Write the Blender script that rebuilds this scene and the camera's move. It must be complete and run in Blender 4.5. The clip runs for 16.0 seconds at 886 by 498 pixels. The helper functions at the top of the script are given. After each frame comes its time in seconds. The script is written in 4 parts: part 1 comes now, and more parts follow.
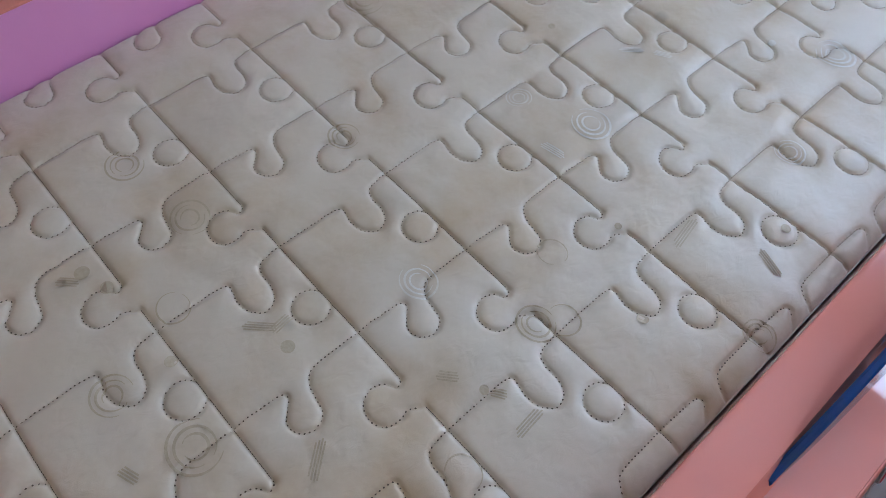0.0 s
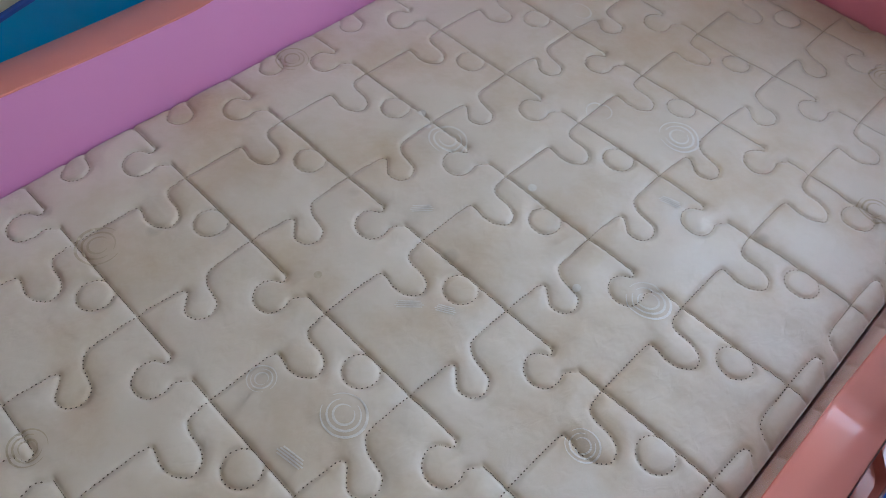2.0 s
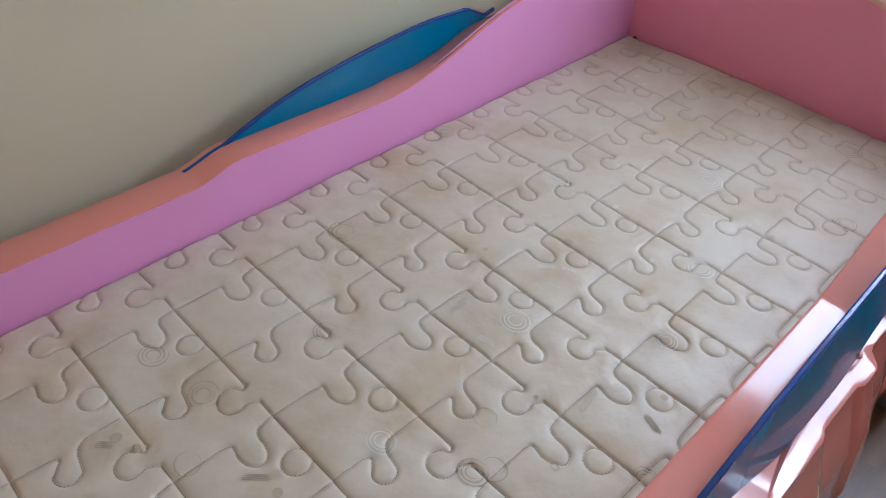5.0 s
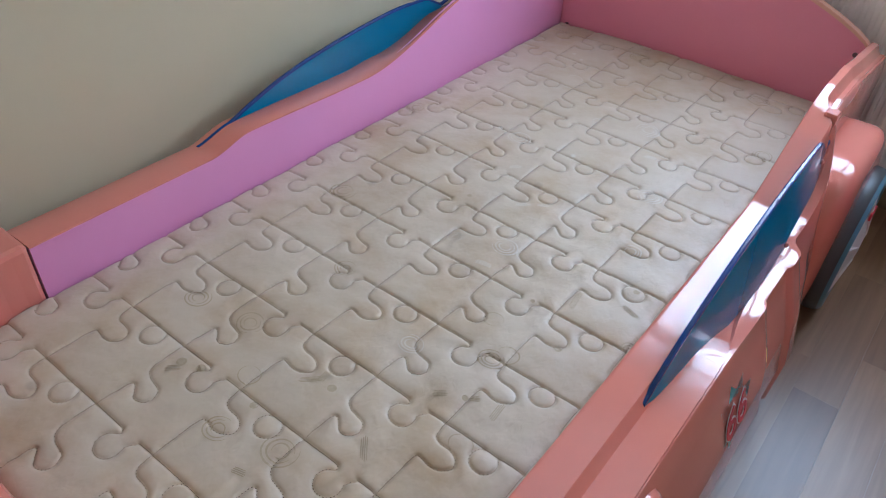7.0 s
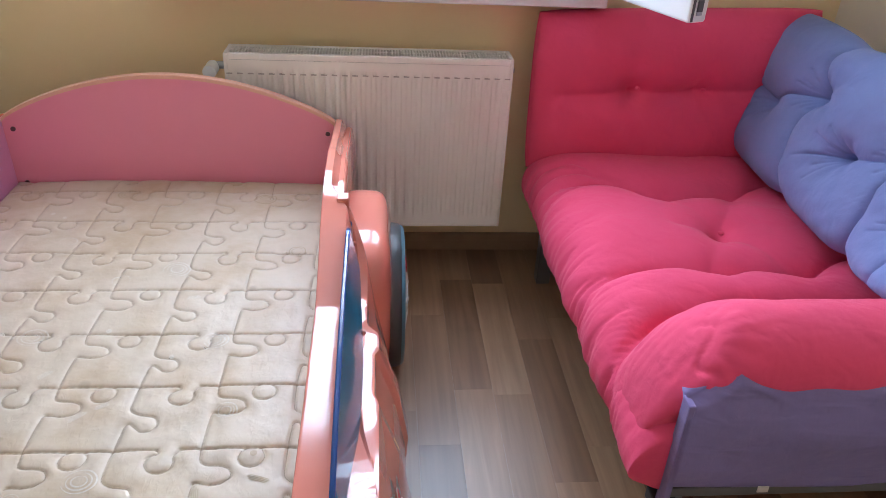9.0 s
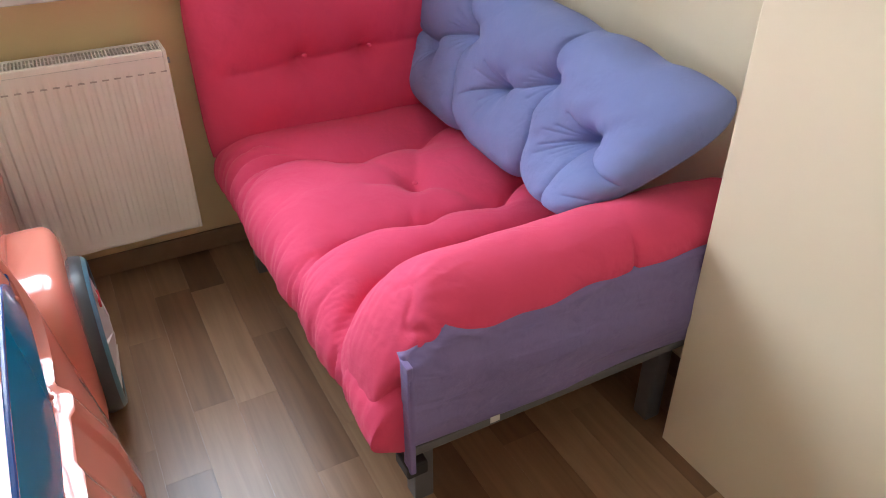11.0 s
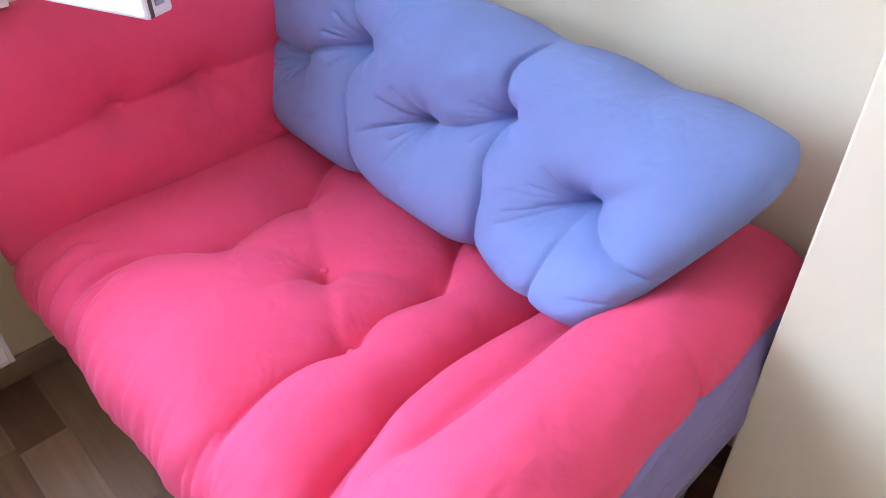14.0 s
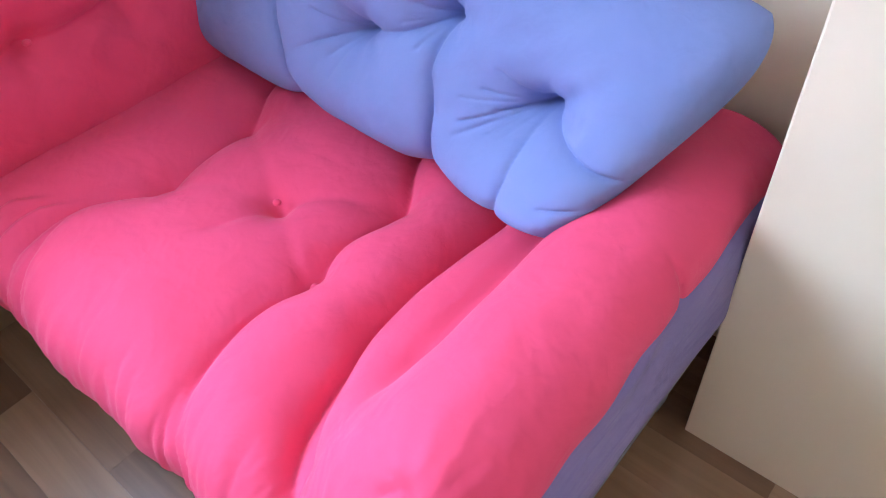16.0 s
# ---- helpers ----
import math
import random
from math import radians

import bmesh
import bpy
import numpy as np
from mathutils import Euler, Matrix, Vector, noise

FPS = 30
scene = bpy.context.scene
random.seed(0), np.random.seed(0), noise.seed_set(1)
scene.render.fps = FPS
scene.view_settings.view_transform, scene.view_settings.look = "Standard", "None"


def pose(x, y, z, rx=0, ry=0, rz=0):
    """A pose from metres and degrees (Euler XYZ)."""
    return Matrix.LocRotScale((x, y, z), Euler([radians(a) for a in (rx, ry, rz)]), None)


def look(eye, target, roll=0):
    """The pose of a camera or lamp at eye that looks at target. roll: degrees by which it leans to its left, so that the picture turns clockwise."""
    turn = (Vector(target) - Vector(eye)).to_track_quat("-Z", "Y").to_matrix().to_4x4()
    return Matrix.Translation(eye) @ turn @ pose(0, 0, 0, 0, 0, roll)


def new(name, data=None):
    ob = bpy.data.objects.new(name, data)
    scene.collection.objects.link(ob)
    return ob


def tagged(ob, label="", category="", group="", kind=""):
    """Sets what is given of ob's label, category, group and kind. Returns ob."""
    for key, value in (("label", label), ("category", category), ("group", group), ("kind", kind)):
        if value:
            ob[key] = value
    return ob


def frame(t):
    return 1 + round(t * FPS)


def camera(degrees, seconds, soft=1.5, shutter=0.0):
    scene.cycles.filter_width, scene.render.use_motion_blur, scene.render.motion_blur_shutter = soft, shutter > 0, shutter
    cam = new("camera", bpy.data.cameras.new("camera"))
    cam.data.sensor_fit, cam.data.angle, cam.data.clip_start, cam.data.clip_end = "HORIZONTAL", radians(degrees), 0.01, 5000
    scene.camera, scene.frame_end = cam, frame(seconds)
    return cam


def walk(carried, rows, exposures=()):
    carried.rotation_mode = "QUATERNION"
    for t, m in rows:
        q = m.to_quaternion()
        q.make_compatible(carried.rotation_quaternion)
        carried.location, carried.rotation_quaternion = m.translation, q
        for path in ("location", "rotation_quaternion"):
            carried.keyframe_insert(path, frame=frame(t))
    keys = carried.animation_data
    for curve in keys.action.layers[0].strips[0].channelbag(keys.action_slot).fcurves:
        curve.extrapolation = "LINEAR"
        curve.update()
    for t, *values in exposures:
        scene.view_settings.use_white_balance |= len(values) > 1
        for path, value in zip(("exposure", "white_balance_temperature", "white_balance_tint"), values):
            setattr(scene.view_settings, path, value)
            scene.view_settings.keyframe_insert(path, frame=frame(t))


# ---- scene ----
cam = camera(62.4, 16.0, 0.85)
PATH = [
    (0, (0.998, -0.038, 1.226), (0.253, 0.703, -0.475), 3.0),
    (0.5, (0.961, 0.155, 1.211), (0.325, 0.709, -0.602), 0.3),
    (1, (0.946, 0.325, 1.19), (0.263, 1.068, -0.537), 4.2),
    (1.5, (0.955, 0.413, 1.201), (0.205, 1.194, -0.481), 2.1),
    (2, (0.94, 0.425, 1.245), (0.151, 1.328, -0.355), 4.8),
    (2.5, (0.967, 0.389, 1.303), (0.134, 1.427, -0.19), 7.9),
    (3, (1.002, 0.327, 1.341), (0.172, 1.469, -0.076), 7.6),
    (3.5, (1.048, 0.227, 1.384), (0.207, 1.437, 0.032), 7.0),
    (4, (1.125, 0.061, 1.427), (0.239, 1.29, 0.121), 5.8),
    (4.5, (1.173, -0.088, 1.444), (0.239, 1.084, 0.12), 4.8),
    (5, (1.186, -0.183, 1.446), (0.158, 0.906, 0.121), 3.8),
    (5.2, (1.21, -0.22, 1.431), (0.102, 0.836, 0.144), 3.9),
    (7.3, (1.279, -0.52, 1.45), (0.481, 0.825, 0.204), 3.0),
    (7.5, (1.26, -0.525, 1.44), (0.594, 0.907, 0.212), 4.0),
    (8, (1.205, -0.44, 1.433), (0.778, 1.099, 0.229), 4.1),
    (8.5, (1.209, -0.362, 1.461), (1.009, 1.325, 0.405), 3.4),
    (9, (1.161, -0.335, 1.471), (1.336, 1.378, 0.454), 3.1),
    (9.5, (1.127, -0.356, 1.477), (1.548, 1.34, 0.505), 4.4),
    (10, (1.154, -0.344, 1.505), (1.836, 1.302, 0.596), 0.3),
    (10.2, (1.171, -0.339, 1.497), (1.944, 1.242, 0.546), 0.4),
    (12.5, (1.561, 0.07, 1.489), (2.334, 1.452, 0.267), -1.3),
    (13, (1.522, 0.28, 1.509), (2.507, 1.417, 0.19), 0.3),
    (13.5, (1.51, 0.366, 1.491), (2.437, 1.433, 0.075), -0.0),
    (14, (1.51, 0.402, 1.486), (2.582, 1.53, 0.23), -1.0),
    (14.5, (1.49, 0.371, 1.542), (2.675, 1.541, 0.435), -2.4),
    (15, (1.462, 0.332, 1.551), (2.599, 1.45, 0.344), -4.9),
    (15.5, (1.477, 0.324, 1.512), (2.538, 1.374, 0.181), -3.7),
    (16, (1.578, 0.446, 1.448), (2.571, 1.402, -0.001), -5.3),
]
walk(cam, [(t, look(eye, target, roll)) for t, eye, target, roll in PATH],
     [(0, -0.74, 5000, 11), (2.0, -0.90, 5250, 12), (5.2, -0.56, 5350, 12), (7.5, -0.56, 5300, 12), (8.2, -0.42, 5550, 13), (9.5, -0.04, 5900, 14), (10.1, -0.14, 6700, 14),
      (12.5, 0.36, 5450, 15), (13.0, 0.26, 5300, 15), (13.5, 0.58, 5250, 14), (14.0, 0.5, 5300, 15), (14.5, 0.05, 5250, 16), (15.0, 0.05, 5200, 16), (16.0, 0.45, 5250, 16)])

# ---- light ----
world = bpy.data.worlds.new("world")
scene.world = world
world.use_nodes = True
wn = world.node_tree
sky = wn.nodes.new("ShaderNodeTexSky")
sky.sky_type = "NISHITA"
sky.sun_disc = False
sky.sun_elevation = radians(40)
sky.sun_rotation = radians(200)
wn.nodes["Background"].inputs[1].default_value = 0.12
wn.links.new(sky.outputs[0], wn.nodes["Background"].inputs[0])


def area_lamp(name, m, sx, sy, watts, color):
    data = bpy.data.lights.new(name, "AREA")
    data.shape, data.size, data.size_y = "RECTANGLE", sx, sy
    data.energy, data.color = watts, color
    ob = new(name, data)
    ob.matrix_world = m
    return ob


# daylight in the window's opening
area_lamp("window_daylight", look((1.17, 2.42, 1.75), (1.17, 0.4, 1.15)), 1.6, 1.6, 118, (0.74, 0.88, 1.0))

# ---- materials ----


def material(name, color, rough=0.6, second=None, scale=6.0, grain=180.0, bump=0.1, metal=0.0, coat=0.0, spread=0.5, sheen=0.0, distance=0.002):
    """Principled surface with variation at two scales and fine relief."""
    mat = bpy.data.materials.new(name)
    mat.use_nodes = True
    nt = mat.node_tree
    p = nt.nodes["Principled BSDF"]
    tc = nt.nodes.new("ShaderNodeTexCoord")
    big = nt.nodes.new("ShaderNodeTexNoise")
    big.inputs["Scale"].default_value, big.inputs["Detail"].default_value = scale, 5
    fine = nt.nodes.new("ShaderNodeTexNoise")
    fine.inputs["Scale"].default_value, fine.inputs["Detail"].default_value = grain, 3
    nt.links.new(tc.outputs["Object"], big.inputs["Vector"])
    nt.links.new(tc.outputs["Object"], fine.inputs["Vector"])
    ramp = nt.nodes.new("ShaderNodeValToRGB")
    second = second or tuple(c * 0.88 for c in color)
    ramp.color_ramp.elements[0].color = (*second, 1)
    ramp.color_ramp.elements[1].color = (*color, 1)
    ramp.color_ramp.elements[0].position = 0.5 - spread / 2
    ramp.color_ramp.elements[1].position = 0.5 + spread / 2
    nt.links.new(big.outputs["Fac"], ramp.inputs["Fac"])
    nt.links.new(ramp.outputs["Color"], p.inputs["Base Color"])
    p.inputs["Roughness"].default_value = rough
    p.inputs["Metallic"].default_value = metal
    p.inputs["Coat Weight"].default_value = coat
    p.inputs["Coat Roughness"].default_value = 0.03
    p.inputs["Sheen Weight"].default_value = sheen
    b = nt.nodes.new("ShaderNodeBump")
    b.inputs["Strength"].default_value, b.inputs["Distance"].default_value = bump, distance
    nt.links.new(fine.outputs["Fac"], b.inputs["Height"])
    nt.links.new(b.outputs["Normal"], p.inputs["Normal"])
    return mat


def laminate(name):
    """Oak laminate: tone by strip, grain along y."""
    mat = bpy.data.materials.new(name)
    mat.use_nodes = True
    nt = mat.node_tree
    p = nt.nodes["Principled BSDF"]
    info = nt.nodes.new("ShaderNodeObjectInfo")
    tc = nt.nodes.new("ShaderNodeTexCoord")
    mp = nt.nodes.new("ShaderNodeMapping")
    mp.inputs["Scale"].default_value = (40, 2.2, 1)
    add = nt.nodes.new("ShaderNodeVectorMath")
    add.operation = "ADD"
    mul = nt.nodes.new("ShaderNodeVectorMath")
    mul.operation = "SCALE"
    comb = nt.nodes.new("ShaderNodeCombineXYZ")
    nt.links.new(info.outputs["Random"], comb.inputs[0])
    nt.links.new(info.outputs["Random"], comb.inputs[1])
    nt.links.new(comb.outputs[0], mul.inputs[0])
    mul.inputs["Scale"].default_value = 37.0
    nt.links.new(tc.outputs["Object"], mp.inputs["Vector"])
    nt.links.new(mp.outputs[0], add.inputs[0])
    nt.links.new(mul.outputs[0], add.inputs[1])
    n = nt.nodes.new("ShaderNodeTexNoise")
    n.inputs["Scale"].default_value, n.inputs["Detail"].default_value, n.inputs["Distortion"].default_value = 1.0, 6, 0.6
    nt.links.new(add.outputs[0], n.inputs["Vector"])
    tone = nt.nodes.new("ShaderNodeValToRGB")
    e = tone.color_ramp.elements
    e[0].color, e[1].color = (0.155, 0.080, 0.040, 1), (0.395, 0.26, 0.152, 1)
    mid = e.new(0.35)
    mid.color = (0.265, 0.155, 0.085, 1)
    nt.links.new(info.outputs["Random"], tone.inputs["Fac"])
    mix = nt.nodes.new("ShaderNodeMix")
    mix.data_type, mix.blend_type = "RGBA", "MULTIPLY"
    ramp = nt.nodes.new("ShaderNodeValToRGB")
    ramp.color_ramp.elements[0].color, ramp.color_ramp.elements[1].color = (0.78, 0.74, 0.70, 1), (1.08, 1.05, 1.03, 1)
    ramp.color_ramp.elements[0].position, ramp.color_ramp.elements[1].position = 0.3, 0.7
    nt.links.new(n.outputs["Fac"], ramp.inputs["Fac"])
    mix.inputs["Factor"].default_value = 1.0
    nt.links.new(tone.outputs[0], mix.inputs["A"])
    nt.links.new(ramp.outputs[0], mix.inputs["B"])
    nt.links.new(mix.outputs["Result"], p.inputs["Base Color"])
    p.inputs["Roughness"].default_value = 0.36
    p.inputs["Coat Weight"].default_value, p.inputs["Coat Roughness"].default_value = 0.3, 0.34
    b = nt.nodes.new("ShaderNodeBump")
    b.inputs["Strength"].default_value, b.inputs["Distance"].default_value = 0.12, 0.001
    nt.links.new(n.outputs["Fac"], b.inputs["Height"])
    nt.links.new(b.outputs[0], p.inputs["Normal"])
    return mat


def ticking(name):
    """Off-white mattress cloth with brownish stains and a fine knit."""
    mat = material(name, (0.595, 0.487, 0.37), 0.5, (0.54, 0.43, 0.315), 3.0, 900, 0.12, sheen=0.1, spread=0.5, distance=0.001)
    nt = mat.node_tree
    p = nt.nodes["Principled BSDF"]
    old = p.inputs["Base Color"].links[0].from_socket
    tc = nt.nodes.new("ShaderNodeTexCoord")
    n = nt.nodes.new("ShaderNodeTexNoise")
    n.inputs["Scale"].default_value, n.inputs["Detail"].default_value, n.inputs["Roughness"].default_value = 5.5, 5, 0.6
    nt.links.new(tc.outputs["Object"], n.inputs["Vector"])
    r = nt.nodes.new("ShaderNodeValToRGB")
    r.color_ramp.elements[0].position, r.color_ramp.elements[1].position = 0.46, 0.72
    r.color_ramp.elements[0].color, r.color_ramp.elements[1].color = (0, 0, 0, 1), (0.75, 0.75, 0.75, 1)
    nt.links.new(n.outputs["Fac"], r.inputs["Fac"])
    mix = nt.nodes.new("ShaderNodeMix")
    mix.data_type = "RGBA"
    nt.links.new(r.outputs[0], mix.inputs["Factor"])
    nt.links.new(old, mix.inputs["A"])
    mix.inputs["B"].default_value = (0.44, 0.30, 0.165, 1)
    # small round spots
    v = nt.nodes.new("ShaderNodeTexVoronoi")
    v.inputs["Scale"].default_value = 5.0
    nt.links.new(tc.outputs["Object"], v.inputs["Vector"])
    r2 = nt.nodes.new("ShaderNodeValToRGB")
    r2.color_ramp.elements[0].position, r2.color_ramp.elements[1].position = 0.04, 0.075
    r2.color_ramp.elements[0].color, r2.color_ramp.elements[1].color = (0.5, 0.5, 0.5, 1), (0, 0, 0, 1)
    nt.links.new(v.outputs["Distance"], r2.inputs["Fac"])
    mix2 = nt.nodes.new("ShaderNodeMix")
    mix2.data_type = "RGBA"
    nt.links.new(r2.outputs[0], mix2.inputs["Factor"])
    nt.links.new(mix.outputs["Result"], mix2.inputs["A"])
    mix2.inputs["B"].default_value = (0.34, 0.265, 0.19, 1)
    nt.links.new(mix2.outputs["Result"], p.inputs["Base Color"])
    return mat


def tinted_glass(name, color, rough=0.03, ior=1.49):
    mat = bpy.data.materials.new(name)
    mat.use_nodes = True
    p = mat.node_tree.nodes["Principled BSDF"]
    p.inputs["Base Color"].default_value = (*color, 1)
    p.inputs["Transmission Weight"].default_value = 1.0
    p.inputs["Roughness"].default_value = rough
    p.inputs["IOR"].default_value = ior
    return mat


def cloth(mat, scale=16.0, distance=0.006, strength=0.5, stretch=(1, 1, 1), twist=1.4):
    """Adds soft creases to a woven cover."""
    nt = mat.node_tree
    p = nt.nodes["Principled BSDF"]
    old = p.inputs["Normal"].links[0].from_node
    tc = nt.nodes.new("ShaderNodeTexCoord")
    mp = nt.nodes.new("ShaderNodeMapping")
    mp.inputs["Scale"].default_value = stretch
    n = nt.nodes.new("ShaderNodeTexNoise")
    n.inputs["Scale"].default_value, n.inputs["Detail"].default_value = scale, 2
    n.inputs["Roughness"].default_value, n.inputs["Distortion"].default_value = 0.5, twist
    nt.links.new(tc.outputs["Object"], mp.inputs["Vector"])
    nt.links.new(mp.outputs[0], n.inputs["Vector"])
    b = nt.nodes.new("ShaderNodeBump")
    b.inputs["Strength"].default_value, b.inputs["Distance"].default_value = strength, distance
    nt.links.new(n.outputs["Fac"], b.inputs["Height"])
    nt.links.new(old.outputs["Normal"], b.inputs["Normal"])
    nt.links.new(b.outputs["Normal"], p.inputs["Normal"])
    return mat


M_WALL = material("cream_wall_paint", (0.87, 0.665, 0.375), 0.85, (0.84, 0.635, 0.35), 1.6, 260, 0.12)
M_PIER = material("pale_wall_paint", (0.80, 0.69, 0.515), 0.8, (0.77, 0.66, 0.49), 1.3, 240, 0.08)
# the same cream paint, its colour darkened to stand for the west wall's shade
M_WEST = material("shaded_wall_paint", (0.545, 0.46, 0.31), 0.85, (0.52, 0.435, 0.29), 1.5, 260, 0.12)
M_CEIL = material("white_ceiling_paint", (0.87, 0.85, 0.81), 0.9, None, 2.0, 200, 0.1)
M_FLOOR = laminate("oak_laminate")
M_UNDER = material("screed", (0.12, 0.08, 0.05), 0.9)
M_BASE = material("oak_baseboard", (0.33, 0.21, 0.12), 0.5, (0.25, 0.15, 0.085), 14, 120, 0.1)
M_PINK = material("pink_laminate", (0.77, 0.31, 0.55), 0.38, (0.74, 0.29, 0.52), 2.5, 400, 0.03)
M_ROSE = material("rose_laminate", (0.82, 0.27, 0.36), 0.36, (0.79, 0.255, 0.335), 2.5, 400, 0.03)
M_SHELL = material("salmon_gloss_plastic", (0.69, 0.225, 0.165), 0.13, (0.66, 0.205, 0.15), 2.0, 60, 0.006, coat=0.5)
M_EDGE = material("peach_edge_band", (0.78, 0.42, 0.30), 0.4, (0.74, 0.38, 0.27), 3, 200, 0.05)
M_BLUE = tinted_glass("blue_acrylic", (0.004, 0.225, 0.41), 0.12)
M_BLUE.node_tree.nodes["Principled BSDF"].inputs["Transmission Weight"].default_value = 0.3
M_BLUE.node_tree.nodes["Principled BSDF"].inputs["Specular IOR Level"].default_value = 0.3
M_BLUEEDGE = material("blue_acrylic_edge", (0.006, 0.045, 0.20), 0.25, (0.005, 0.036, 0.17), 3, 200, 0.02, coat=0.15)
M_MATT = ticking("quilted_ticking")
M_STITCH = material("stitch_hole_shade", (0.12, 0.078, 0.05), 0.9)
M_MOTIFW = material("white_woven_motif", (0.66, 0.59, 0.50), 0.6, (0.59, 0.51, 0.42), 220, 900, 0.3)
M_MOTIFB = material("tan_woven_motif", (0.42, 0.32, 0.205), 0.7, (0.48, 0.38, 0.26), 220, 900, 0.3)
M_RED = material("red_cotton_cover", (0.77, 0.066, 0.162), 0.9, (0.715, 0.056, 0.140), 5, 1100, 0.25, sheen=0.06, distance=0.0008)
M_PURPLE = material("lilac_cotton_cover", (0.205, 0.25, 0.51), 0.9, (0.185, 0.228, 0.475), 5, 1100, 0.25, sheen=0.06, distance=0.0008)
M_PLUM = material("plum_cotton_cover", (0.225, 0.175, 0.385), 0.9, (0.205, 0.16, 0.35), 5, 1000, 0.25, sheen=0.06, distance=0.0008)
cloth(M_RED, 12, 0.012, 0.6, (1, 1, 1), 0.5)
cloth(M_PURPLE, 13, 0.012, 0.55, (1, 1, 1), 0.5)
cloth(M_PLUM, 12, 0.014, 0.7, (0.5, 1, 1.8), 0.5)
cloth(M_RED, 38, 0.004, 0.26, (1, 1, 1), 0.8)
cloth(M_PURPLE, 38, 0.004, 0.30, (1, 1, 1), 0.8)
cloth(M_PLUM, 34, 0.004, 0.3, (1, 1, 1), 0.8)
cloth(M_MATT, 70, 0.0016, 0.4, (1.0, 0.6, 1), 1.0)
cloth(M_MATT, 26, 0.005, 0.35, twist=0.2)
M_TUBE = material("grey_metal_paint", (0.16, 0.16, 0.17), 0.4, None, 8, 200, 0.05, metal=0.4)
M_BLACK = material("black_plastic", (0.02, 0.02, 0.022), 0.5)
M_RAD = material("white_radiator_enamel", (0.86, 0.80, 0.72), 0.35, (0.835, 0.775, 0.69), 3, 200, 0.03)
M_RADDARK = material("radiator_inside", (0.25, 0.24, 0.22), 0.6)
M_DASH = material("radiator_dash_shadow", (0.52, 0.46, 0.40), 0.6)
M_PVC = material("white_pvc", (0.82, 0.82, 0.81), 0.3, (0.80, 0.80, 0.78), 3, 200, 0.02)
M_STEEL = material("window_steel", (0.45, 0.46, 0.48), 0.35, None, 20, 300, 0.05, metal=0.9)
M_GASKET = material("grey_gasket", (0.10, 0.10, 0.11), 0.6)
M_MARBLE = material("white_marble", (0.80, 0.77, 0.74), 0.25, (0.62, 0.58, 0.56), 5, 30, 0.02, spread=0.35)
M_GLASS = tinted_glass("clear_glass", (1, 1, 1), 0.0, 1.45)
M_SOCKET = material("white_socket_plastic", (0.80, 0.79, 0.76), 0.35)
M_TYRE = material("grey_tyre_plastic", (0.06, 0.065, 0.07), 0.4, (0.045, 0.048, 0.052), 8, 200, 0.08)
M_CYAN = material("light_blue_plastic", (0.10, 0.24, 0.31), 0.3, None, 5, 200, 0.03)
M_RIM = material("white_rim_plastic", (0.72, 0.68, 0.66), 0.3, None, 5, 200, 0.03)
M_REDP = material("red_print", (0.55, 0.03, 0.05), 0.4)
M_YELLOW = material("yellow_print", (0.72, 0.50, 0.06), 0.3)
M_TEAL = material("teal_print", (0.10, 0.42, 0.44), 0.3)
M_SCREW = material("dark_screw_cap", (0.13, 0.045, 0.05), 0.4, None, 20, 200, 0.05)

# ---- mesh helpers ----


def mesh_of(name, bm, mats, smooth=False):
    me = bpy.data.meshes.new(name)
    bm.normal_update()
    bm.to_mesh(me)
    bm.free()
    for mt in mats if isinstance(mats, (list, tuple)) else [mats]:
        me.materials.append(mt)
    if smooth:
        me.shade_smooth()
    return me


def part(name, bm, mat, parent=None, label="", smooth=False):
    ob = new(name, mesh_of(name, bm, mat, smooth))
    ob.parent = parent
    if label:
        ob["label"] = label
    return ob


def thing(name, label, category, group="", kind="", at=(0, 0, 0)):
    ob = new(name)
    ob.location = at
    return tagged(ob, label, category, group, kind)


def box(x0, y0, z0, x1, y1, z1, bevel=0.0, seg=2, bm=None):
    bm = bm or bmesh.new()
    m = Matrix.LocRotScale(((x0 + x1) / 2, (y0 + y1) / 2, (z0 + z1) / 2), None, (x1 - x0, y1 - y0, z1 - z0))
    got = bmesh.ops.create_cube(bm, size=1, matrix=m)
    if bevel:
        edges = list({e for v in got["verts"] for e in v.link_edges})
        bmesh.ops.bevel(bm, geom=edges, offset=bevel, segments=seg, affect="EDGES", profile=0.5)
    return bm


def rod(a, b, r, n=14, bm=None):
    bm = bm or bmesh.new()
    a, b = Vector(a), Vector(b)
    q = (b - a).to_track_quat("Z", "Y").to_matrix().to_4x4()
    bmesh.ops.create_cone(bm, cap_ends=True, segments=n, radius1=r, radius2=r, depth=(b - a).length, matrix=Matrix.Translation((a + b) / 2) @ q)
    return bm


def sheet(grid, wrap_v=False, cap_u=False):
    """A bmesh from an array (nu, nv, 3) of points."""
    nu, nv, _ = grid.shape
    bm = bmesh.new()
    vs = [bm.verts.new(p) for p in grid.reshape(-1, 3).tolist()]
    for i in range(nu - 1):
        for j in range(nv if wrap_v else nv - 1):
            k = (j + 1) % nv
            bm.faces.new((vs[i * nv + j], vs[(i + 1) * nv + j], vs[(i + 1) * nv + k], vs[i * nv + k]))
    if cap_u:
        bm.faces.new([vs[j] for j in range(nv)])
        bm.faces.new([vs[(nu - 1) * nv + j] for j in reversed(range(nv))])
    bmesh.ops.recalc_face_normals(bm, faces=bm.faces)
    return bm


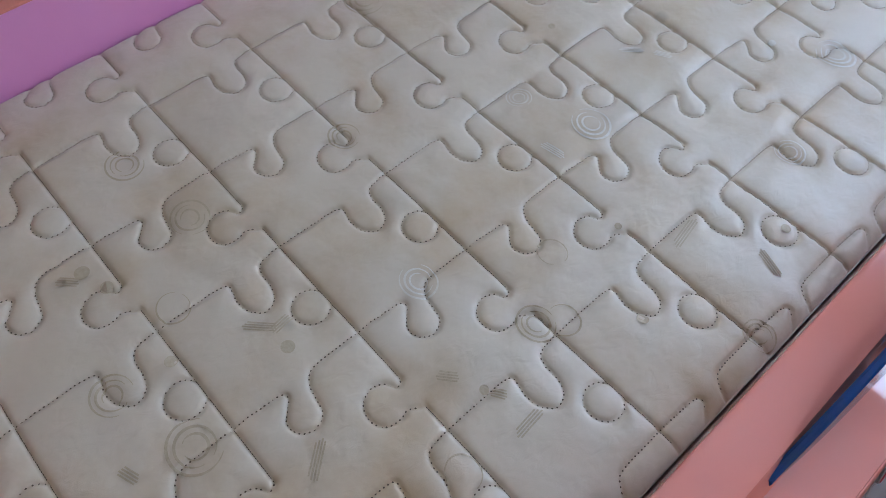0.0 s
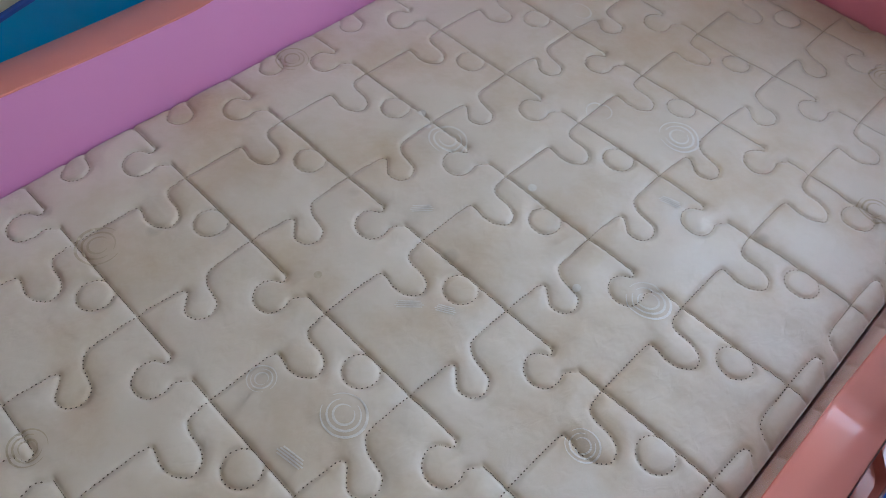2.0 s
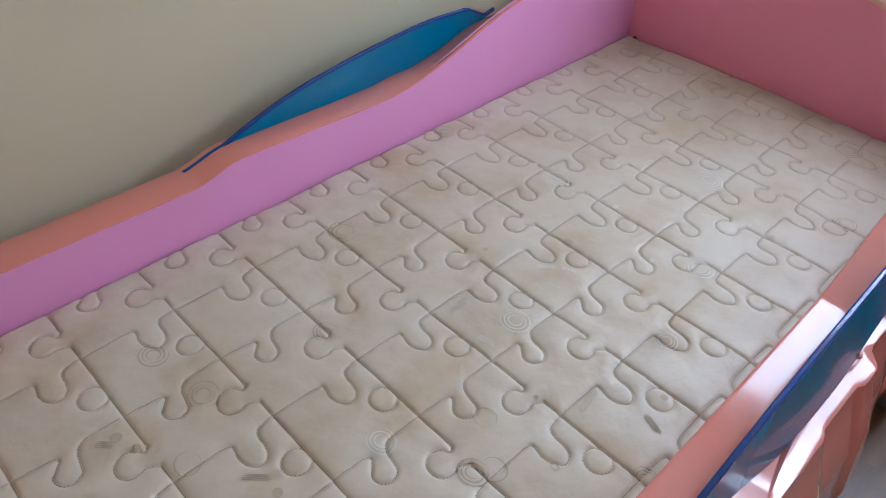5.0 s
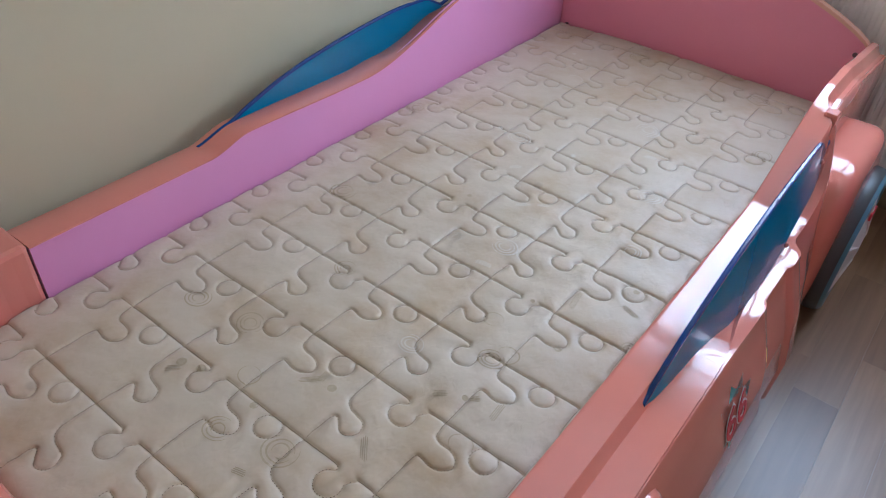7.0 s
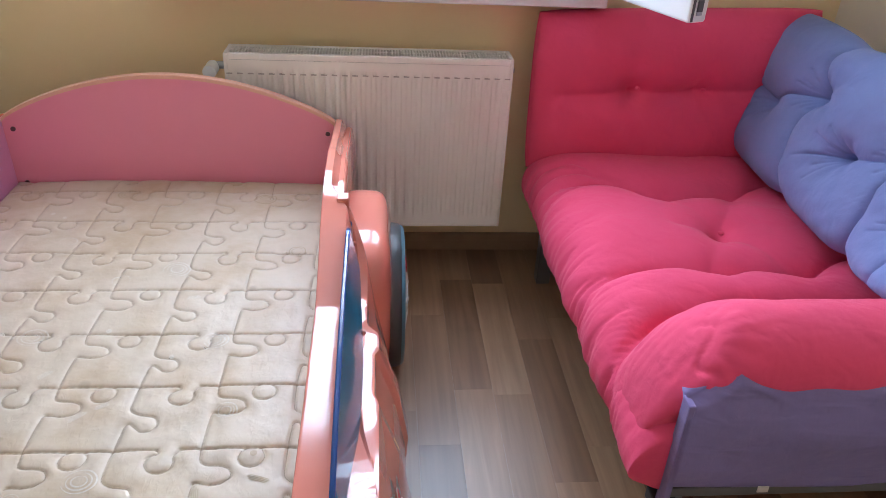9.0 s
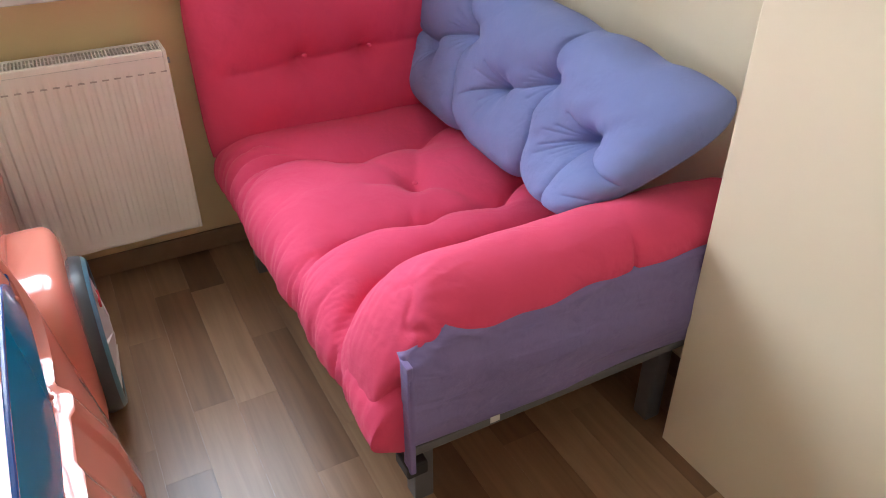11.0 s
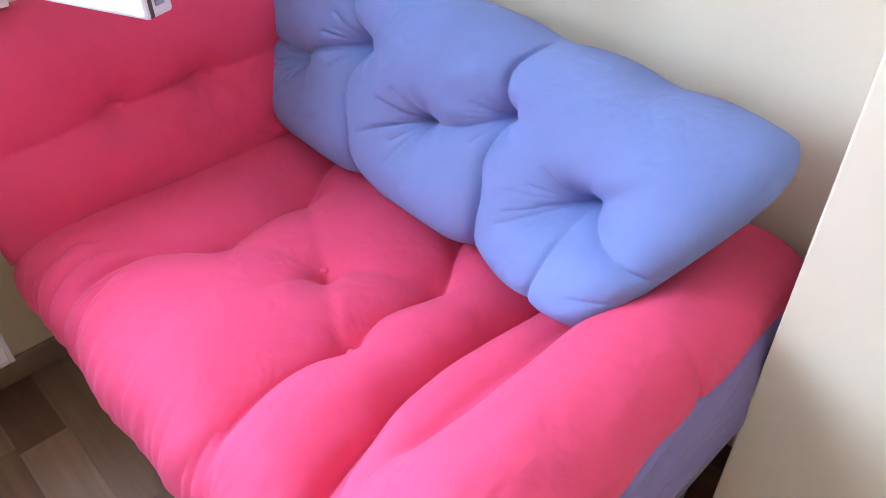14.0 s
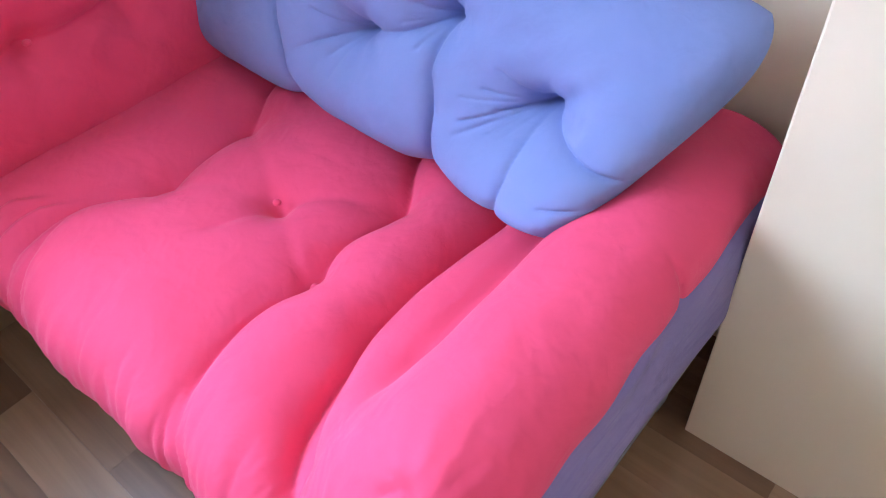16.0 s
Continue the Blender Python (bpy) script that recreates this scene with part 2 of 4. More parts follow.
def prism(outline, axis, lo, hi, bevel=0.0):
    """A flat outline (pairs) in the plane across axis, thick from lo to hi."""
    bm = bmesh.new()
    def at(p, w):
        return {"x": (w, p[0], p[1]), "y": (p[0], w, p[1]), "z": (p[0], p[1], w)}[axis]
    a = [bm.verts.new(at(p, lo)) for p in outline]
    b = [bm.verts.new(at(p, hi)) for p in outline]
    bm.faces.new(a)
    bm.faces.new(b[::-1])
    n = len(outline)
    for i in range(n):
        bm.faces.new((a[i], b[i], b[(i + 1) % n], a[(i + 1) % n]))
    bmesh.ops.recalc_face_normals(bm, faces=bm.faces)
    if bevel:
        sharp = [e for e in bm.edges if len(e.link_faces) == 2 and e.calc_face_angle(0) > 0.9]
        bmesh.ops.bevel(bm, geom=sharp, offset=bevel, segments=2, affect="EDGES", profile=0.5)
    return bm


def smoothstep(a, b, t):
    t = np.clip((t - a) / (b - a), 0, 1)
    return t * t * (3 - 2 * t)


def arc_path(points, n=6):
    """Smooth path through a few points (Catmull-Rom)."""
    p = [points[0], *points, points[-1]]
    out = []
    for i in range(1, len(p) - 2):
        a, b, c, d = (np.array(q, float) for q in p[i - 1:i + 3])
        for k in range(n):
            t = k / n
            out.append(0.5 * (2 * b + (c - a) * t + (2 * a - 5 * b + 4 * c - d) * t * t + (3 * b - a - 3 * c + d) * t ** 3))
    out.append(np.array(points[-1], float))
    return np.array(out)


def waves(x, y, seed, n=7, low=6.0, high=30.0):
    """Uneven ripples of about unit height."""
    rng = np.random.default_rng(seed)
    out = 0
    for _ in range(n):
        f, a, ph = rng.uniform(low, high), rng.uniform(0, 2 * np.pi), rng.uniform(0, 2 * np.pi)
        out = out + np.sin(f * (np.cos(a) * x + np.sin(a) * y) + ph) / n ** 0.5
    return out


# ---- the room ----
WX0, WX1, WY0, WY1, H = -0.165, 2.74, -1.15, 2.15, 2.6
OX0, OX1, OZ0, OZ1 = 0.52, 1.82, 1.0, 2.28   # window opening


def structure(name, bm, mat, label, category):
    return tagged(part(name, bm, mat), label, category, kind="structure")


bm = box(WX0 - 0.2, WY1, -0.05, OX0, WY1 + 0.22, H)
box(OX1, WY1, -0.05, WX1 + 0.2, WY1 + 0.22, H, bm=bm)
box(OX0, WY1, -0.05, OX1, WY1 + 0.22, OZ0, bm=bm)
box(OX0, WY1, OZ1, OX1, WY1 + 0.22, H, bm=bm)
wall_north = structure("wall_north", bm, M_WALL, "cream painted wall below and beside the window", "wall")
structure("wall_west", box(WX0 - 0.2, WY0, -0.05, WX0, WY1, H), M_WEST, "plain cream wall beside the car bed, darkened in colour for shade", "wall")
structure("wall_east", box(WX1, WY0, -0.05, WX1 + 0.2, WY1, H), M_PIER, "plain cream painted wall behind the sofa", "wall")
# unseen south wall, position made up: near enough to bounce light onto the window wall
structure("bounce_wall_south", box(WX0 - 0.2, WY0 - 0.2, -0.05, WX1 + 0.2, WY0, H), M_PIER, "unseen cream wall added close behind to bounce the daylight back", "wall")
structure("wall_pier", box(2.472, WY0, -0.01, WX1, 0.635, H, 0.004), M_PIER, "pale cream wall pier with a sharp corner beside the sofa", "wall")
structure("ceiling", box(WX0 - 0.2, WY0 - 0.2, H, WX1 + 0.2, WY1 + 0.22, H + 0.1), M_CEIL, "plain white ceiling", "ceiling")
floor = structure("floor", box(WX0, WY0, -0.05, WX1, WY1, -0.008), M_UNDER, "oak laminate floor of narrow light and dark strips", "floor")
structure("baseboard", box(0.0, WY1 - 0.014, 0.0, WX1, WY1, 0.075, 0.004), M_BASE, "brown wooden baseboard below the window wall", "baseboard")


def window():
    w = thing("window_1", "white plastic window with one sash open inwards", "window", kind="structure")
    y0, y1 = WY1 + 0.02, WY1 + 0.09
    part("frame_bottom", box(OX0, y0, OZ0, OX1, y1, OZ0 + 0.065, 0.006), M_PVC, w)
    part("frame_top", box(OX0, y0, OZ1 - 0.065, OX1, y1, OZ1, 0.006), M_PVC, w)
    part("frame_side", box(OX0, y0, OZ0 + 0.065, OX0 + 0.065, y1, OZ1 - 0.065, 0.006), M_PVC, w)
    part("frame_side", box(OX1 - 0.05, y0, OZ0 + 0.065, OX1, y1, OZ1 - 0.065, 0.006), M_PVC, w)
    part("mullion", box(1.17, y0, OZ0 + 0.065, 1.235, y1, OZ1 - 0.065, 0.006), M_PVC, w)
    part("gasket", box(1.235, y0 + 0.02, OZ0 + 0.066, OX1 - 0.05, y0 + 0.032, OZ0 + 0.074), M_GASKET, w)
    part("latch_plate", box(1.25, y0 - 0.006, OZ0 + 0.06, 1.33, y0 + 0.012, OZ0 + 0.078, 0.002), M_STEEL, w)
    for a, b in ((OX0 + 0.065, 1.17),):
        g = part("pane", box(a, y0 + 0.03, OZ0 + 0.065, b, y0 + 0.036, OZ1 - 0.065), M_GLASS, w)
        g.visible_shadow = False
    # the open sash, hinged at the right jamb
    hinge, tip = Vector((1.785, WY1 - 0.005, 0)), Vector((2.0, 1.585, 0))
    L = (tip - hinge).length
    ang = math.atan2((tip - hinge).y, (tip - hinge).x)
    s = new("sash")
    s.parent = w
    s.matrix_basis = Matrix.Translation((hinge.x, hinge.y, 0)) @ Matrix.Rotation(ang, 4, "Z")
    zb, zt, th = 1.03, 2.22, 0.03
    for nm, b in (("sash_rail", (0, -th, zb, L, th, zb + 0.075)), ("sash_rail", (0, -th, zt - 0.075, L, th, zt)),
                  ("sash_stile", (0, -th, zb + 0.075, 0.075, th, zt - 0.075)), ("sash_stile", (L - 0.075, -th, zb + 0.075, L, th, zt - 0.075))):
        part(nm, box(*b, 0.007), M_PVC, s)
    part("glazing_bead", box(0.07, -0.012, zb + 0.07, L - 0.07, 0.022, zb + 0.085, 0.003), M_PVC, s)
    part("espagnolette", box(L - 0.001, -0.009, zb + 0.02, L + 0.004, 0.009, zt - 0.02, 0.001), M_STEEL, s)
    part("lock_cam", box(L + 0.002, -0.012, zb + 0.10, L + 0.010, 0.012, zb + 0.16, 0.002), M_STEEL, s)
    part("lock_cam", box(L + 0.002, -0.012, zb + 0.03, L + 0.008, 0.006, zb + 0.06, 0.002), M_GASKET, s)
    part("gasket", box(L - 0.004, -0.024, zb + 0.004, L + 0.002, -0.017, zt - 0.004), M_GASKET, s)
    g = part("pane", box(0.07, -0.003, zb + 0.07, L - 0.07, 0.003, zt - 0.07), M_GLASS, s)
    g.visible_shadow = False
    return w


window()
structure("window_sill", box(OX0 - 0.05, 2.0, OZ0 - 0.03, OX1 + 0.06, WY1 + 0.02, OZ0, 0.005), M_MARBLE, "white veined marble window sill", "sill")

glow = bpy.data.materials.new("bright_haze")
glow.use_nodes = True
gn = glow.node_tree
em = gn.nodes.new("ShaderNodeEmission")
em.inputs[0].default_value, em.inputs[1].default_value = (1.0, 0.98, 0.95, 1), 2.2
gn.links.new(em.outputs[0], gn.nodes["Material Output"].inputs[0])
structure("backdrop", box(-14, 12.0, -8, 16, 12.1, 9), glow, "bright hazy daylight far outside the window", "backdrop")

# ---- radiator ----


def radiator():
    x0, x1, z0, z1, yf, yb = 0.673, 1.597, 0.19, 0.804, 1.985, 2.095
    r = thing("radiator", "white enamelled panel radiator with a slotted top grille on the wall", "radiator")
    # ribbed front panel
    n, zs = 400, np.array([z0 + 0.012, z0 + 0.03, z0 + 0.05, z0 + 0.075, z1 - 0.085, z1 - 0.06, z1 - 0.045, z1 - 0.02])
    xs = np.linspace(x0 + 0.012, x1 - 0.012, n)
    rib = np.clip(np.sin((xs - x0) / (x1 - x0) * 2 * np.pi * 28) * 2.2, -1, 1) * 0.5 + 0.5
    edge = smoothstep(x0 + 0.02, x0 + 0.04, xs) * (1 - smoothstep(x1 - 0.04, x1 - 0.02, xs))
    amp = np.array([0, 0, 0.3, 1, 1, 0.3, 0, 0])
    g = np.zeros((n, len(zs), 3))
    g[:, :, 0], g[:, :, 2] = xs[:, None], zs[None, :]
    g[:, :, 1] = yf + 0.008 * (rib * edge)[:, None] * amp[None, :]
    part("front_panel", sheet(g), M_RAD, r, smooth=True)
    b = box(x0, yf - 0.001, z0, x0 + 0.012, yb, z1, 0.003)
    part("side_cover", b, M_RAD, r)
    part("side_cover", box(x1 - 0.012, yf - 0.001, z0, x1, yb, z1, 0.003), M_RAD, r)
    part("bottom_rail", box(x0 + 0.012, yf - 0.001, z0, x1 - 0.012, yf + 0.02, z0 + 0.014, 0.003), M_RAD, r)
    part("top_rail", box(x0 + 0.012, yf - 0.001, z1 - 0.02, x1 - 0.012, yf + 0.012, z1, 0.003), M_RAD, r)
    part("back_panel", box(x0 + 0.012, yb - 0.016, z0, x1 - 0.012, yb, z1, 0.003), M_RAD, r)
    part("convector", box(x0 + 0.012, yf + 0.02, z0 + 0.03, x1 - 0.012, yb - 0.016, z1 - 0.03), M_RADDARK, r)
    # dashed embossing under the top rail, its shadow put in as darker bars
    dash = bmesh.new()
    for i in range(28):
        cx = x0 + (i + 0.5) / 28 * (x1 - x0)
        box(cx - 0.010, yf - 0.0012, z1 - 0.066, cx + 0.008, yf + 0.004, z1 - 0.062, bm=dash)
    part("embossed_dash_shadows", dash, M_DASH, r)
    slot = box(x0 + 0.012, yf + 0.012, z1 - 0.006, x1 - 0.012, yf + 0.018, z1 - 0.001)
    box(x0 + 0.012, yf + 0.052, z1 - 0.006, x1 - 0.012, yf + 0.056, z1 - 0.001, bm=slot)
    box(x0 + 0.012, yb - 0.022, z1 - 0.006, x1 - 0.012, yb - 0.016, z1 - 0.001, bm=slot)
    for i in range(93):
        cx = x0 + 0.014 + i * (x1 - x0 - 0.028) / 92
        box(cx - 0.0017, yf + 0.018, z1 - 0.006, cx + 0.0017, yb - 0.022, z1 - 0.0015, bm=slot)
    part("top_grille", slot, M_RAD, r)
    v = part("valve", rod((x0 - 0.005, yf + 0.055, z1 - 0.055), (x0 - 0.055, yf + 0.055, z1 - 0.055), 0.012), M_STEEL, r)
    part("thermostat_head", rod((x0 - 0.045, yf + 0.055, z1 - 0.06), (x0 - 0.045, yf - 0.01, z1 - 0.06), 0.021, 20), M_PVC, v)
    for cx in (x0 + 0.15, x1 - 0.15):
        part("bracket", box(cx - 0.015, yb, z0 + 0.1, cx + 0.015, WY1, z1 - 0.1), M_RAD, r)
    part("air_vent", rod((x1, yf + 0.055, z1 - 0.05), (x1 + 0.012, yf + 0.055, z1 - 0.05), 0.009), M_STEEL, r)
    return r


radiator()


def socket():
    s = thing("wall_socket", "white double wall socket plate on the pale wall", "socket")
    y0, y1, z0, z1 = 1.145, 1.30, 0.655, 0.742
    part("plate", box(WX0, y0, z0, WX0 + 0.010, y1, z1, 0.003), M_SOCKET, s)
    for cy, rad, m in ((y0 + 0.042, 0.024, M_SOCKET), (y1 - 0.038, 0.012, M_STEEL)):
        bm = bmesh.new()
        for k in range(28):
            a0, a1 = 2 * math.pi * k / 28, 2 * math.pi * (k + 1) / 28
            q = [Vector((WX0 + d, cy + rr * math.cos(a), (z0 + z1) / 2 + rr * math.sin(a))) for d, rr, a in
                 ((0.010, rad, a0), (0.010, rad, a1), (0.014, rad * 0.9, a1), (0.014, rad * 0.9, a0))]
            bm.faces.new([bm.verts.new(p) for p in q])
            q = [Vector((WX0 + d, cy + rr * math.cos(a), (z0 + z1) / 2 + rr * math.sin(a))) for d, rr, a in
                 ((0.014, rad * 0.9, a0), (0.014, rad * 0.9, a1), (0.0105, rad * 0.7, a1), (0.0105, rad * 0.7, a0))]
            bm.faces.new([bm.verts.new(p) for p in q])
        well = part("socket_ring", bm, m, s)
        part("contact", rod((WX0 + 0.009, cy - 0.008, (z0 + z1) / 2), (WX0 + 0.012, cy - 0.008, (z0 + z1) / 2), 0.003), M_BLACK, well)
        part("contact", rod((WX0 + 0.009, cy + 0.008, (z0 + z1) / 2), (WX0 + 0.012, cy + 0.008, (z0 + z1) / 2), 0.003), M_BLACK, well)


socket()

# ---- the car bed ----
BW, BY0, BY1 = 1.022, -0.42, 1.9           # inner width, foot end, headboard


def top_z(y):
    """Height of the side panels' upper edge along the bed."""
    y = np.asarray(y, float)
    dip = 0.525 - 0.02 * smoothstep(0.40, 0.80, y)
    rise = 0.168 * smoothstep(0.86, 1.40, y)
    fall = 0.058 * smoothstep(1.48, 1.92, y)
    return dip + rise - fall


def top_left(y):
    """The wall side: a step up beside the fin's foot, then the same rise."""
    y = np.asarray(y, float)
    up = 0.520 + 0.026 * smoothstep(0.32, 0.44, y) - 0.008 * smoothstep(0.42, 0.80, y)
    return up + 0.135 * smoothstep(0.84, 1.40, y) - 0.058 * smoothstep(1.48, 1.92, y)


def ledge(y):
    return 0.105 - 0.05 * smoothstep(1.16, 1.34, np.asarray(y, float))


bed = thing("car_bed", "pink and salmon child's car-shaped bed with blue acrylic fins", "bed")


def bed_side(sx, x_in, right):
    """One long side: pink board inside, glossy shell outside. sx: outward direction."""
    ys = np.linspace(-0.112, BY1 + 0.025, 155)
    knots = np.array([-0.2, 0.47, 1.0, 1.10, 1.20, 1.30, 1.40, 1.55, 1.70, 1.93])
    zt, le = np.interp(ys, knots, top_z(knots)) if right else top_left(ys), ledge(ys)
    out = [(y, z - 0.004) for y, z in zip(ys, zt)] + [(ys[-1], 0.08), (ys[0], 0.08)]
    a, b = sorted((x_in, x_in + sx * 0.018))
    part("side_board", prism(out, "x", a, b), M_SHELL if right else M_PINK, bed, "salmon inner board" if right else "pink laminated inner board")
    rows = []
    for y, z, l in zip(ys, zt, le):
        if right:
            r = 0.143 - 0.028 * smoothstep(1.0, 1.05, y) - 0.062 * smoothstep(1.2, 1.36, y) - 0.018 * smoothstep(0.78, 0.80, y) * (1 - smoothstep(0.93, 0.95, y)) * 0.5
            low = (1 - smoothstep(1.12, 1.34, y)) * smoothstep(0.48, 0.78, y)
            full = (1 - smoothstep(1.12, 1.34, y)) * smoothstep(0.10, 0.30, y)
            zr = 0.438 * low + (z - 0.03) * (1 - low)
            k = min(0.064, r - 0.03)
            prof = [(0.019, z - 0.008), (0.0, z - 0.0035), (0.001, z - 0.001), (0.004, z), (0.007, z), (k * 0.5, z - 0.0005), (k - 0.007, z - 0.001), (k - 0.003, z - 0.002), (k, z - 0.007), (k + 0.003, z - 0.014 - 0.055 * low), (k + 0.012, zr + 0.002 + 0.004 * low), (r - 0.042 * low - 0.006, zr + 0.004), (r - 0.034 * low - 0.005, zr + 0.014 * low + 0.002),
                    (r - 0.012, zr + 0.015 * low), (r - 0.003, zr + 0.011 * low), (r, zr - 0.004), (r + 0.008 + 0.008 * full, 0.388 * full + (zr - 0.05) * (1 - full)), (r + 0.040 * full + 0.004, 0.308 * full + (zr - 0.13) * (1 - full)), (r + 0.066 * full + 0.002, 0.18), (r + 0.062 * full, 0.06), (r + 0.010 * low - 0.01, 0.035), (0.019, 0.035)]
        else:
            dz = 0.022 * smoothstep(0.92, 1.12, y) * (1 - smoothstep(1.32, 1.5, y)) - 0.012 * (1 - smoothstep(0.9, 1.0, y))
            prof = [(0.019, z - 0.008), (0.0, z - 0.0035), (0.001, z - 0.001), (0.004, z), (l * 0.5, z - 0.010 - dz * 0.6), (l - 0.012, z - 0.020 - dz), (l - 0.003, z - 0.026 - dz), (l, z - 0.036 - dz),
                    (l + 0.004, z - 0.06), (l + 0.02, z - 0.12), (l + 0.03, 0.15), (l + 0.02, 0.06), (l + 0.01, 0.035), (0.019, 0.035)]
        rows.append([(x_in + sx * d, y, zz) for d, zz in prof])
    part("side_shell", sheet(np.array(rows), wrap_v=True, cap_u=True), M_SHELL, bed, "glossy salmon plastic side shell", smooth=True)


bed_side(-1, 0.0, False)
bed_side(1, BW, True)


def soften(ob, angle=35):
    """Smooth shading that keeps real edges."""
    me = ob.data
    me.shade_smooth()
    me.set_sharp_from_angle(angle=radians(angle))
    return ob


for ob in bed.children:
    if ob.name.startswith("side_shell"):
        soften(ob)


def lump(cx, cy, cz, rx, ry, rz, e1=0.45, e2=0.45, nu=26, nv=36):
    """Rounded block."""
    u = np.linspace(-np.pi / 2, np.pi / 2, nu)[:, None]
    v = np.linspace(0, 2 * np.pi, nv, endpoint=False)[None, :]
    p = lambda c, e: np.sign(c) * np.abs(c) ** e
    g = np.zeros((nu, nv, 3))
    g[:, :, 0] = cx + rx * p(np.cos(u), e1) * p(np.cos(v), e2)
    g[:, :, 1] = cy + ry * p(np.cos(u), e1) * p(np.sin(v), e2)
    g[:, :, 2] = cz + rz * p(np.sin(u), e1) * np.ones_like(v)
    return sheet(g, wrap_v=True)


part("rear_wheel_arch", lump(1.118, 1.455, 0.285, 0.082, 0.235, 0.24), M_SHELL, bed, "bulging salmon rear wheel arch", smooth=True)
part("front_wing", lump(1.118, -0.06, 0.265, 0.088, 0.33, 0.215, 0.3, 0.3), M_SHELL, bed, "salmon front wing of the car bed", smooth=True)


def fin(x, skirt=0.0):
    """Bowed acrylic fin that stands on the ledge."""
    ys = np.linspace(0.335, 1.285, 60)
    u = (ys - ys[0]) / (ys[-1] - ys[0])
    base = top_z(ys) - 0.026 - skirt * np.sin(np.pi * u) ** 0.6 - (0.042 if skirt else 0.0) * smoothstep(0.98, 1.2, ys)
    crest = 0.488 + 0.148 * np.sin(np.pi * np.clip(u, 0, 1) ** 0.75 * 0.62) ** 0.8 - 0.06 * smoothstep(0.86, 1.0, u)
    if not skirt:
        base = top_left(ys) - 0.012 - 0.030 * smoothstep(0.9, 1.12, ys)
        line = arc_path([(0.33, 0.498), (0.41, 0.530), (0.50, 0.565), (0.62, 0.601), (0.76, 0.626), (0.92, 0.645), (1.05, 0.654), (1.18, 0.650)], 8)
        crest = np.where(ys < 1.18, np.interp(ys, line[:, 0], line[:, 1]), 0.650 - 0.50 * (ys - 1.18))
    crest = np.maximum(crest, base + 0.006)
    lean = 0.20 if skirt else -0.10
    rows = [[(x - 0.004, y, c), (x + 0.004, y, c), (x + 0.004 + lean * (c - q), y, q), (x - 0.004 + lean * (c - q), y, q)] for y, q, c in zip(ys, base, crest)]
    f = part("fin", sheet(np.array(rows), wrap_v=True, cap_u=True), M_BLUE, bed, "translucent blue acrylic fin")
    rim = np.array([[(x + dx, y, z + dz) for dx, dz in ((-0.005, -0.004), (-0.005, 0.001), (-0.0025, 0.003), (0.0025, 0.003), (0.005, 0.001), (0.005, -0.004))] for y, z in zip(ys, crest)])
    part("rim", sheet(rim, wrap_v=True, cap_u=True), M_BLUEEDGE, f, "dark blue polished rim")
    for k in (0.42, 0.68, 0.92) if skirt else ():
        yy = ys[0] + k * (ys[-1] - ys[0])
        zz = float(top_z(yy)) - 0.055
        xc = x + 0.005 + lean * (float(np.interp(yy, ys, crest)) - zz)
        part("clip", lump(xc, yy, zz, 0.005, 0.006, 0.006, 1, 1, 8, 12), M_SHELL, f, smooth=True)


fin(-0.072)
fin(BW + 0.068, 0.024)
mz = float(top_z(1.29))
part("fin_mount", box(BW + 0.036, 1.275, mz - 0.03, BW + 0.066, 1.31, mz + 0.002, 0.003), M_SHELL, bed, "glossy salmon tab at the fin's end")


def headboard():
    xs = np.linspace(-0.0, BW, 70)
    z = 0.61 + 0.147 * np.sin(np.pi * np.clip(xs / BW, 0, 1)) ** 0.78
    out = list(zip(xs, z - 0.005)) + [(BW, 0.1), (0.0, 0.1)]
    part("headboard", prism(out, "y", BY1, BY1 + 0.022), M_ROSE, bed, "rose pink arched headboard")
    band = np.array([[(x, BY1 + dy, zz + dz) for dy, dz in ((-0.002, -0.012), (-0.002, -0.002), (0.0, 0.0), (0.024, 0.0), (0.026, -0.002), (0.026, -0.012))] for x, zz in zip(xs, z)])
    part("edge_band", sheet(band, wrap_v=True, cap_u=True), M_EDGE, bed, "peach edge band on the headboard")
    # rounded front of the car round the mattress's foot
    inner = [(BW - 0.001, -0.113)] + [(BW - 0.25 + 0.249 * math.cos(a), BY0 + 0.27 - 0.249 * math.sin(a)) for a in np.linspace(0, math.pi / 2, 12)]
    inner += [(0.25 - 0.249 * math.sin(a), BY0 + 0.27 - 0.249 * math.cos(a)) for a in np.linspace(0, math.pi / 2, 12)] + [(0.001, -0.113)]
    outer = [(-0.105, -0.113)] + [(0.25 - 0.355 * math.cos(a), BY0 + 0.27 - 0.37 * math.sin(a)) for a in np.linspace(0, math.pi / 2, 12)]
    outer += [(BW - 0.25 + 0.355 * math.sin(a), BY0 + 0.27 - 0.37 * math.cos(a)) for a in np.linspace(0, math.pi / 2, 12)] + [(BW + 0.105, -0.113)]
    part("front_cowl", prism(inner + outer, "z", 0.036, 0.528, 0.012), M_SHELL, bed, "glossy salmon front cowl with rounded corners")
    part("base_board", box(0.018, BY0, 0.12, BW - 0.018, BY1, 0.155), M_PINK, bed)
    for x in (0.03, BW - 0.025):
        for zz in (0.575, 0.392):
            part("screw_cap", rod((x, BY1 - 0.004, zz), (x, BY1, zz), 0.0075), M_SCREW, bed)


headboard()


